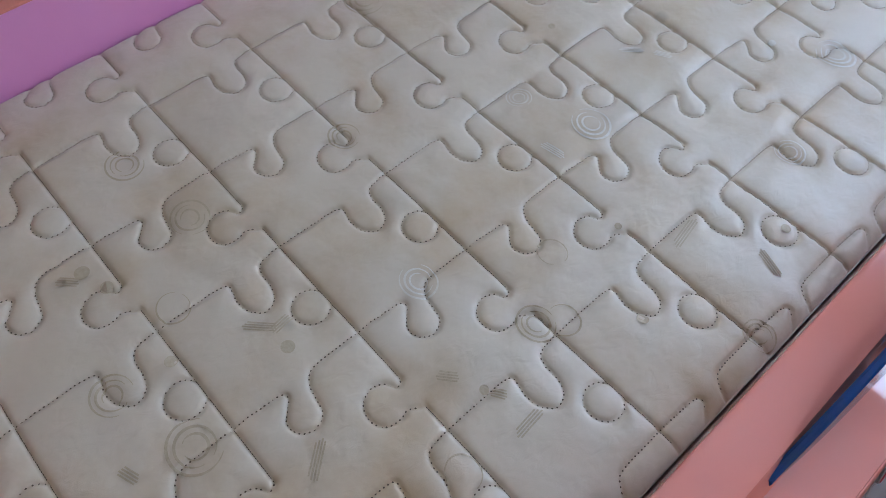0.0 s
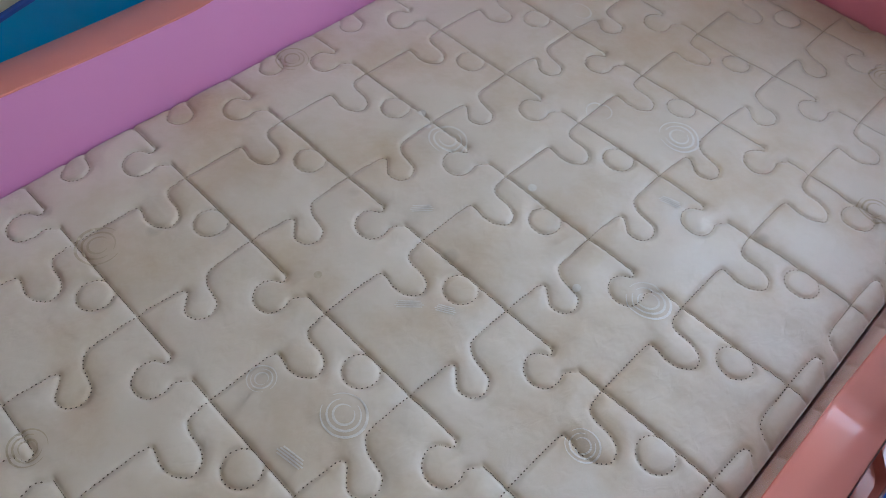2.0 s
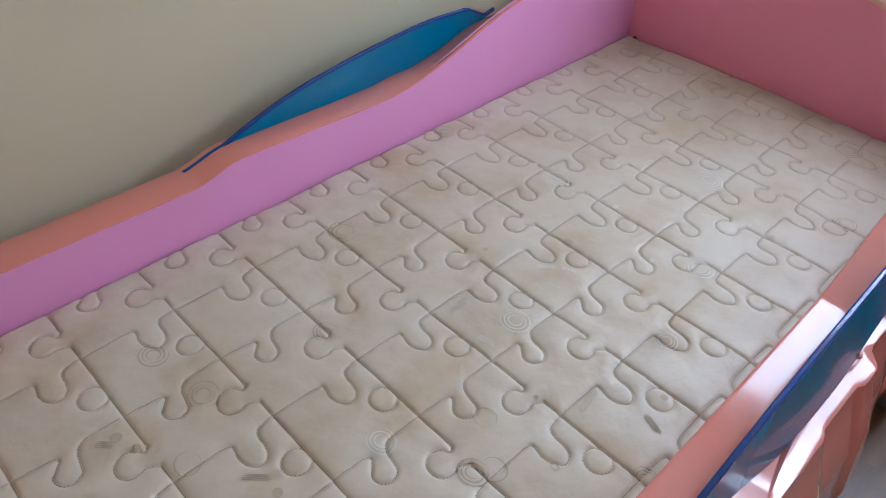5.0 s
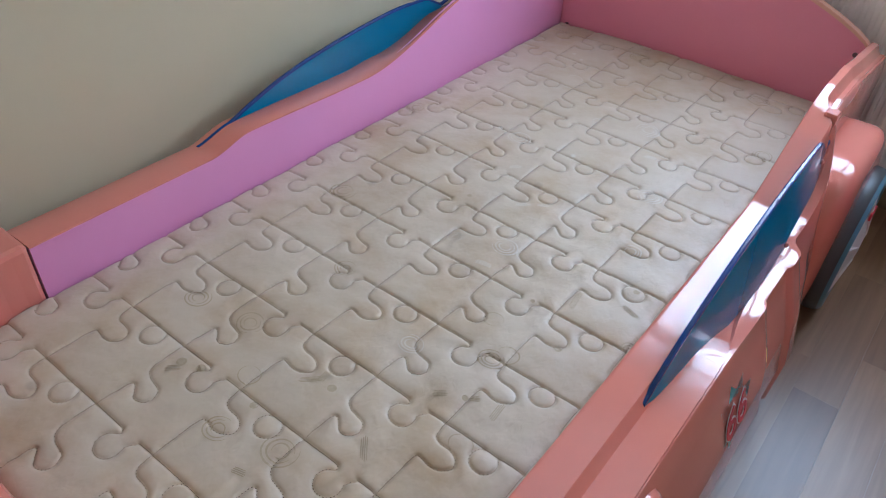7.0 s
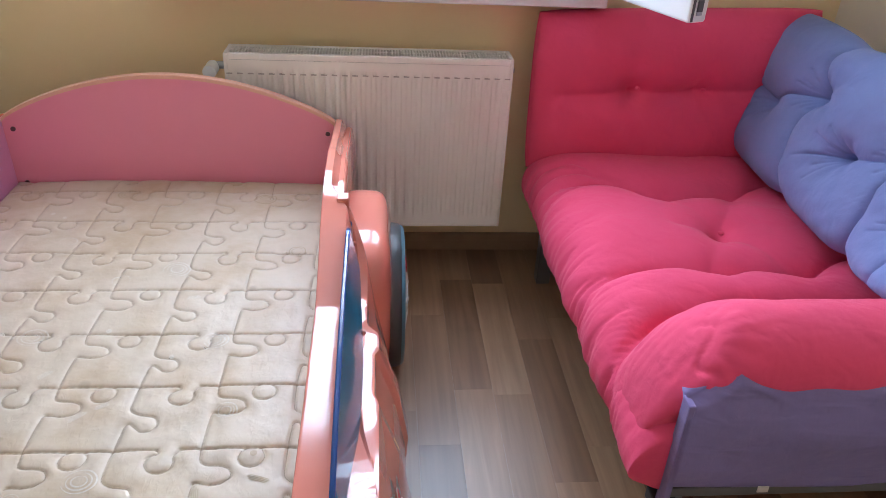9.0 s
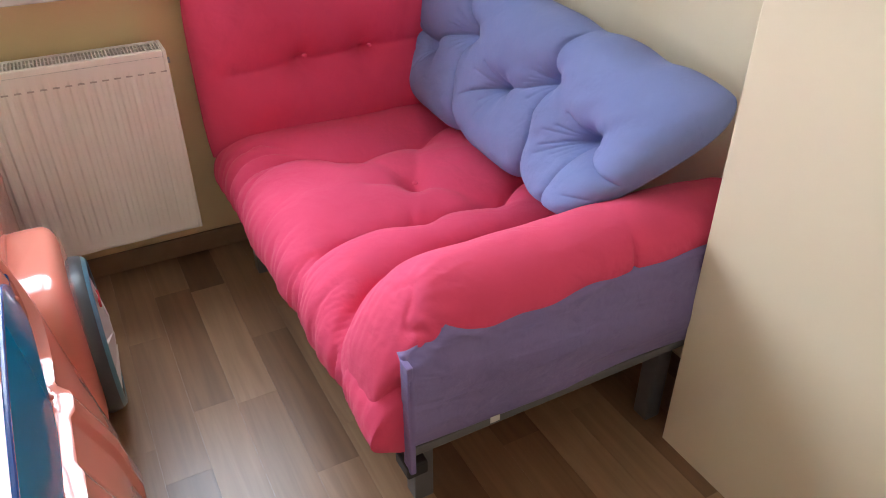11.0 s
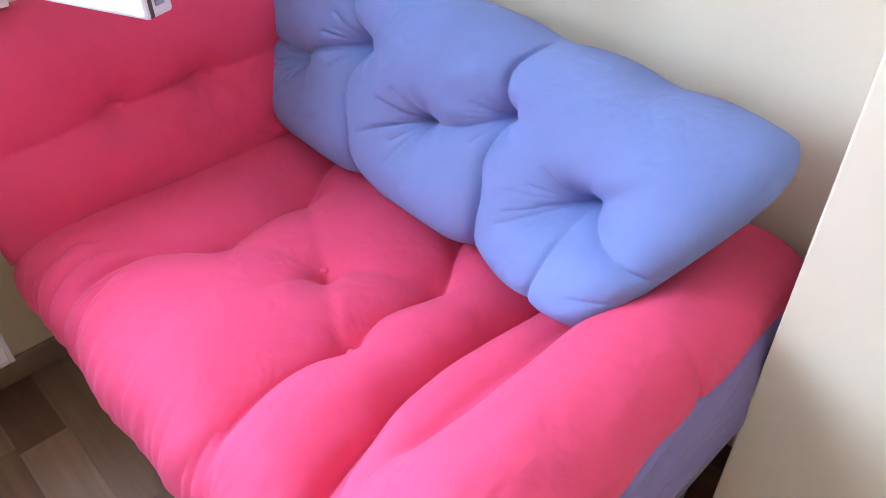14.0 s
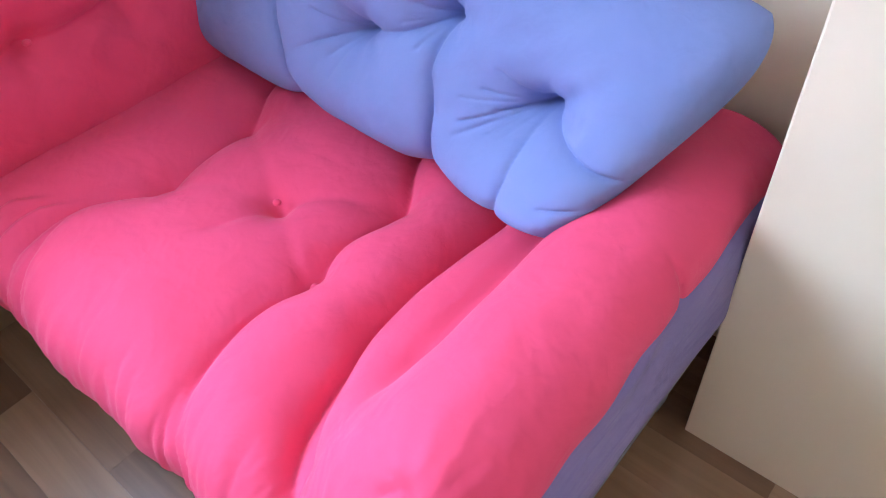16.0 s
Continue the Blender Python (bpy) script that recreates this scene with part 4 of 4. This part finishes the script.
    h = h + 0.0038 * (np.abs(np.mod(u, 1) - 0.5) * 2 - 0.5) * np.exp(-((PX - 1.67) / 0.07) ** 2) * smoothstep(-0.6, 0.8, waves(PX + PZ, Yg, 25, 6, 9, 26))
    h = h + 0.003 * waves(PX + PZ, Yg, 21, 8, 8, 30) + 0.0011 * waves(PX * 0.6 - PZ, Yg * 1.4, 22, 8, 40, 90) * (front * 0.8 + 0.3)
    under = smoothstep(0.29, 0.34, PZ) * (1 - smoothstep(2.60, 2.66, PX))
    h = h * np.maximum(under, 0.0)
    g = np.zeros((nu, nv, 3))
    g[:, :, 0] = PX + nor[None, :, 0] * h
    g[:, :, 2] = PZ + nor[None, :, 1] * h
    u = np.linspace(0, 1, nu)
    pinch = 1 - 0.25 * np.exp(-u / 0.012)
    g[:, :, 1] = Yg
    g[:, :, 2] = 0.36 + (g[:, :, 2] - 0.36) * pinch[:, None]
    part("seat_cushion", sheet(g, wrap_v=True, cap_u=True), M_RED, sofa, "red tufted seat cushion", smooth=True)


seat()
for bx, by, bz in ((2.146, 1.44, 0.472), (2.06, 1.25, 0.425), (2.004, 1.938, 0.735), (2.227, 1.938, 0.735)):
    part("button", lump(bx, by, bz, 0.009, 0.009, 0.006, 1, 1, 10, 14), M_RED, sofa, "small covered button", smooth=True)


def pad(name, corners, front, back, dents, mat, parent, label, seed, nu=150, nv=90, power=2.6, flip=1, creases=(), rip=0.004, corner=0.075, tip=0.0, lines=(), bend=None):
    """A stuffed pad over a quadrilateral: corners far-bottom, near-bottom, near-top, far-top."""
    c00, c10, c11, c01 = (np.array(c, float) for c in corners)
    u = np.linspace(0, 1, nu)
    v = np.linspace(0, 1, nv)
    U, V = np.meshgrid(u, v, indexing="ij")
    Us, Vs = U, V
    ca, cb = 2 * U - 1, 2 * V - 1
    U, V = (ca * (1 - 0.6 * corner * cb ** 4) + 1) / 2, (cb * (1 - corner * ca ** 8) + 1) / 2
    pull = 1 - tip * np.clip(Us * Vs, 0, 1) ** 6
    U, V = U * pull, V * (1 - 0.5 * tip * np.clip(Us * Vs, 0, 1) ** 6)
    P = ((1 - U) * (1 - V))[..., None] * c00 + (U * (1 - V))[..., None] * c10 + (U * V)[..., None] * c11 + ((1 - U) * V)[..., None] * c01
    nrm = np.cross(c10 - c00, c01 - c00)
    nrm = flip * nrm / np.linalg.norm(nrm)
    Lu, Lv = np.linalg.norm(c10 - c00), np.linalg.norm(c01 - c00)
    U, V = Us, Vs
    ex = (1 - np.abs(2 * U - 1) ** (power * Lu / Lv)) ** 0.45
    ey = (1 - np.abs(2 * V - 1) ** power) ** 0.5
    prof = ex * ey
    A, B = U * Lu, V * Lv
    h = front * prof
    for du, dv, depth, r in dents:
        h = h + tuft(A, B, du * Lu, dv * Lv, depth, r, 7, du * 11) * np.minimum(prof * 1.5, 1)
    for u0, v0, u1, v1, depth, width in creases:
        a0, b0, a1, b1 = u0 * Lu, v0 * Lv, u1 * Lu, v1 * Lv
        t = np.clip(((A - a0) * (a1 - a0) + (B - b0) * (b1 - b0)) / ((a1 - a0) ** 2 + (b1 - b0) ** 2), 0, 1)
        h = h - depth * np.exp(-np.hypot(A - a0 - t * (a1 - a0), B - b0 - t * (b1 - b0)) / width) * np.minimum(prof * 1.3, 1)
    for pts, d0, d1, width in lines:
        pts = arc_path(pts, 5)
        best, depth = np.full_like(A, 9.0), np.zeros_like(A)
        for k in range(len(pts) - 1):
            (a0, b0), (a1, b1) = pts[k] * (Lu, Lv), pts[k + 1] * (Lu, Lv)
            t = np.clip(((A - a0) * (a1 - a0) + (B - b0) * (b1 - b0)) / ((a1 - a0) ** 2 + (b1 - b0) ** 2 + 1e-9), 0, 1)
            d = np.hypot(A - a0 - t * (a1 - a0), B - b0 - t * (b1 - b0))
            depth = np.where(d < best, d0 + (d1 - d0) * (k + t) / (len(pts) - 1), depth)
            best = np.minimum(best, d)
        h = h - 1.15 * depth * (0.35 * np.exp(-best / (width * 0.4)) + 0.3 * np.exp(-best / width) + 0.35 * np.exp(-best / (width * 3.5))) * np.minimum(prof * 1.6, 1)
    h = h + rip * waves(A, B, seed, 8, 7, 30) * prof + 0.3 * rip * waves(A, B, seed + 1, 8, 40, 100) * prof
    if bend is not None:
        P = P + (smoothstep(0.70, 1.0, U) * (1 - V) ** 1.5)[..., None] * np.array(bend)
        for u0 in (0.265, 0.622, 0.80):
            P[..., 2] -= 0.013 * np.exp(-((U - u0) / 0.045) ** 2) * V ** 5
        for u0 in (0.40, 0.755):
            P[..., 2] += 0.022 * np.exp(-((U - u0) / 0.045) ** 2) * (1 - V) ** 5
    F = P + nrm * h[..., None]
    Bk = P - nrm * (back * prof)[..., None]
    g = np.concatenate([F, Bk[:, -2:0:-1]], axis=1)
    return part(name, sheet(g, wrap_v=True), mat, parent, label, smooth=True)


# upright end of the futon under the window
pad("end_cushion", [(1.672, 2.03, 0.40), (2.66, 2.03, 0.40), (2.64, 2.06, 0.985), (1.668, 2.06, 0.952)], 0.10, 0.06,
    [(0.34, 0.54, 0.035, 0.06), (0.57, 0.54, 0.035, 0.06)], M_RED, sofa, "red end cushion standing against the wall", 41, flip=1, power=3.2,
    creases=((0.10, 0.52, 0.34, 0.54, 0.02, 0.03), (0.34, 0.54, 0.57, 0.54, 0.03, 0.03), (0.57, 0.54, 0.80, 0.56, 0.02, 0.03)), rip=0.004, corner=0.035)


def bolster():
    """The futon's last section, turned up over the end rail into an arm."""
    nu = 200
    xs = np.linspace(1.685, 2.68, nu)
    c3 = fold_lines(xs)[2]
    rows = []
    for x, cy in zip(xs, c3):
        k = math.sqrt(max(0.0, 1 - (1 - min(1.0, (x - 1.68) / 0.22)) ** 2))
        soft = float(smoothstep(1.84, 2.02, x))           # the dip between the strip and the arm
        sag = 0.022 * float(smoothstep(2.45, 2.68, x))
        cy = max(cy - 0.016, 0.985)
        pts = [(cy - 0.03, 0.40), (cy + 0.004, 0.435), (cy - 0.004, 0.475), (cy - 0.035, 0.515 + 0.02 * (1 - soft)), ((cy + 0.887) / 2, 0.532 + 0.033 * (1 - soft)), (0.925, 0.530 + 0.056 * (1 - soft)),
               (0.908, 0.566 + 0.036 * (1 - soft)), (0.865, 0.640), (0.805, 0.672), (0.755, 0.678), (0.705, 0.664), (0.668, 0.632), (0.656, 0.592), (0.662, 0.545), (0.69, 0.47), (0.76, 0.40)]
        p = arc_path([(y + (0.80 - y) * 0.55 * (1 - k), 0.34 + (z - sag - 0.34) * k) for y, z in pts], 7)
        rows.append(resample(p, 96))
    R = np.array(rows)
    tan = np.gradient(R, axis=1)
    nor = np.stack([-tan[..., 1], tan[..., 0]], -1)
    nor /= np.linalg.norm(nor, axis=2)[..., None] + 1e-9
    flip = 1 if nor[nu // 2, 50, 1] > 0 else -1
    X, S = np.meshgrid(xs, np.linspace(0, 0.62, 96), indexing="ij")
    Yr = R[..., 0]
    d = 0.0035 * waves(X, S, 61, 8, 7, 24) + 0.0012 * waves(X, S, 62, 8, 35, 80)
    # gathers at the stitched corner, a drawn seam beside them and a short tuck
    fan = np.arctan2(Yr - 0.735, X - 1.775)
    dist = np.hypot(Yr - 0.735, X - 1.775)
    d = d + 0.0036 * (np.abs(np.mod(fan * 2.6 + 0.3 * waves(X, S, 64, 4, 8, 20), 1) - 0.5) * 2 - 0.5) * np.exp(-((dist - 0.07) / 0.05) ** 2) * (X > 1.77)
    d = d - 0.012 * np.exp(-np.abs(X - 1.790 - 0.02 * np.sin(Yr * 60)) / 0.005) * smoothstep(0.66, 0.69, Yr) * (1 - smoothstep(0.775, 0.80, Yr))
    d = d + 0.010 * np.exp(-((X - 1.83) / 0.03) ** 2 - ((Yr - 0.74) / 0.04) ** 2)
    u = Yr / 0.03 + 0.3 * waves(X, S, 66, 5, 8, 18)
    d = d + 0.002 * (np.abs(np.mod(u, 1) - 0.5) * 2 - 0.5) * np.exp(-((X - 1.73) / 0.045) ** 2)
    d = d - 0.009 * np.exp(-np.abs(X - 2.30 - 0.25 * (Yr - 0.68)) / 0.006) * np.exp(-((Yr - 0.665) / 0.035) ** 2)
    g = np.zeros((nu, 96, 3))
    g[:, :, 0] = X
    g[:, :, 1:] = R + flip * nor * d[..., None]
    part("arm_bolster", sheet(g, wrap_v=True, cap_u=True), M_RED, sofa, "red stuffed bolster forming the arm", smooth=True)


bolster()


def end_panel():
    """Plum cloth drawn over the end of the frame."""
    nu, nv = 120, 60
    u, v = np.linspace(0, 1, nu), np.linspace(0, 1, nv)
    U, V = np.meshgrid(u, v, indexing="ij")
    x = 1.742 + (2.62 - 1.742) * U
    zlo, zhi = 0.330 - 0.028 * U, 0.612 - 0.062 * np.clip(1 - U / 0.10, 0, 1) + 0.010 * np.exp(-((U - 0.11) / 0.035) ** 2)
    z = zlo + (zhi - zlo) * V
    y = 0.652 - 0.018 * np.sin(np.pi * np.clip(V * 1.05, 0, 1)) + 0.022 * smoothstep(0.88, 1.0, V)
    y = y + 0.004 * waves(x, z * 1.5, 71, 8, 9, 40) - 0.0045 * np.sin(46 * (z - 0.12 * x) + 5 * waves(x, z, 72, 5, 4, 10)) * smoothstep(0.5, 0.95, V) * smoothstep(0.1, 1.2, waves(x, z, 73, 5, 4, 11))
    y = y - 0.010 * np.exp(-np.abs(z - 0.60 + 0.5 * (x - 1.84)) / 0.008) * smoothstep(1.80, 1.84, x) * (1 - smoothstep(1.88, 1.95, x))
    F = np.stack([x, y, z], -1)
    Bk = np.stack([x, y + 0.035, z], -1)
    g = np.concatenate([F, Bk[:, ::-1]], axis=1)
    part("end_cover", sheet(g, wrap_v=True, cap_u=True), M_PLUM, sofa, "plum cloth cover over the sofa's end", smooth=True)


end_panel()


def sofa_frame():
    t = 0.017
    part("front_rail", box(1.762, 0.70, 0.240, 1.762 + 2 * t, 2.06, 0.270, 0.003), M_TUBE, sofa, "grey metal tube")
    part("back_rail", box(2.58, 0.66, 0.245, 2.61, 2.06, 0.275, 0.003), M_TUBE, sofa)
    part("end_rail", box(1.745, 0.650, 0.298, 2.60, 0.680, 0.322, 0.003), M_TUBE, sofa)
    part("end_rail", box(1.74, 2.03, 0.245, 2.60, 2.06, 0.275, 0.003), M_TUBE, sofa)
    part("end_post", box(1.738, 0.645, 0.25, 1.752, 0.68, 0.548, 0.003), M_PLUM, sofa)
    part("label_tag", box(1.925, 0.636, 0.322, 1.948, 0.638, 0.338), M_RIM, sofa, "white cloth tag")
    part("hinge", box(1.735, 0.655, 0.225, 1.785, 0.72, 0.262, 0.005), M_BLACK, sofa, "black metal hinge")
    for i in range(9):
        y = 0.82 + i * 0.135
        part("slat", box(1.76, y, 0.262, 2.58, y + 0.05, 0.274, 0.002), M_BASE, sofa)
    for x, y in ((1.74, 1.89), (2.54, 1.95), (2.47, 0.70), (1.80, 0.76)):
        part("leg", box(x, y, 0.0, x + 0.05, y + 0.05, 0.245, 0.004), M_TUBE, sofa, "dark grey square leg")


sofa_frame()

# ---- the purple cushion ----
cushion = thing("back_cushion", "long lilac tufted back cushion leaning on the wall behind the sofa", "cushion")
dimples = ((0.145, 0.45), (0.305, 0.655), (0.500, 0.460), (0.635, 0.645), (0.835, 0.475))
q1, q2, q3, q4, q5 = dimples
seams = [([q2, (0.26, 0.84), (0.265, 0.99)], 0.030, 0.018, 0.010), ([q4, (0.605, 0.84), (0.622, 1.0)], 0.034, 0.022, 0.010), ([q1, (0.09, 0.49), (0.03, 0.50)], 0.026, 0.014, 0.012),
         ([q1, (0.18, 0.53), q2], 0.022, 0.022, 0.012), ([q2, (0.305, 0.47), (0.335, 0.32), (0.40, 0.0)], 0.020, 0.036, 0.014), ([q3, (0.45, 0.40), (0.39, 0.30)], 0.024, 0.004, 0.011),
         ([q3, (0.465, 0.55)], 0.022, 0.006, 0.016), ([q3, (0.58, 0.54), q4], 0.014, 0.014, 0.014), ([q4, (0.655, 0.465), (0.69, 0.34), (0.755, 0.0)], 0.020, 0.040, 0.014),
         ([q5, (0.80, 0.38), (0.765, 0.27)], 0.026, 0.006, 0.011), ([q5, (0.92, 0.38), (1.0, 0.33)], 0.034, 0.018, 0.010), ([q5, (0.865, 0.26), (0.90, 0.0)], 0.022, 0.026, 0.016),
         ([q5, (0.80, 0.56)], 0.020, 0.004, 0.016), ([(0.95, 0.17), (1.0, 0.20)], 0.008, 0.010, 0.010)]
folds = []
rng = random.Random(8)
for du, dv in dimples:                      # fine pleats fanning from each button
    for k in range(8):
        a = radians(150 + k * 15 + rng.uniform(-6, 6))
        ln = rng.uniform(0.05, 0.13)
        folds.append((du + 0.012 * math.cos(a), dv + 0.02 * math.sin(a), du + ln / 1.12 * math.cos(a) * 0.9, dv + ln / 0.5 * math.sin(a) * 0.9, rng.uniform(0.004, 0.008), 0.0042))
pad("cushion_cover", [(2.45, 2.035, 0.485), (2.385, 0.925, 0.512), (2.580, 0.640, 0.920), (2.57, 2.045, 0.985)], 0.118, 0.06,
    [(du, dv, 0.060, 0.052) for du, dv in dimples],
    M_PURPLE, cushion, "", 81, nu=340, nv=170, flip=1, power=4.0, rip=0.0035, corner=0.05, tip=0.038, creases=folds, lines=seams, bend=(-0.115, -0.06, 0.085))
part("button", lump(2.470, 1.185, 0.800, 0.006, 0.009, 0.009, 1, 1, 10, 14), M_PLUM, cushion, "cloth covered button", smooth=True)

# ---- floor strips ----
strip_w, strip_l = 0.116, 0.60
strip = bmesh.new()
box(-strip_w / 2 + 0.00015, -strip_l / 2 + 0.00015, -0.008, strip_w / 2 - 0.00015, strip_l / 2 - 0.00015, 0.0, bm=strip)
strip_me = mesh_of("floor_strip", strip, M_FLOOR)
rng = random.Random(5)
ix = 0
x = 1.386 - 14 * strip_w + strip_w / 2
while x < WX1 + strip_w:
    off = rng.uniform(0, strip_l)
    y = WY1 - 0.83 + strip_l / 2 - 6 * strip_l if abs(x - 1.444) < 0.02 else WY0 + off - strip_l
    while y < WY1 + strip_l:
        if WX0 - 0.1 < x and y + strip_l / 2 > WY0 and y - strip_l / 2 < WY1:
            lo, hi = max(y - strip_l / 2, WY0), min(y + strip_l / 2, WY1)
            x0, x1 = max(x - strip_w / 2, WX0), min(x + strip_w / 2, WX1)
            if hi - lo < 0.01 or x1 - x0 < 0.005:
                y += strip_l
                continue
            data = strip_me
            if hi - lo < strip_l - 0.001 or x1 - x0 < strip_w - 0.001:      # cut at the walls
                data = mesh_of("floor_strip", box(x0 - x + 0.00015, lo - y + 0.00015, -0.008, x1 - x - 0.00015, hi - y - 0.00015, 0.0), M_FLOOR)
            ob = new("floor_strip", data)
            ob.parent = floor
            ob.location = (x, y, 0)
        y += strip_l
    x += strip_w
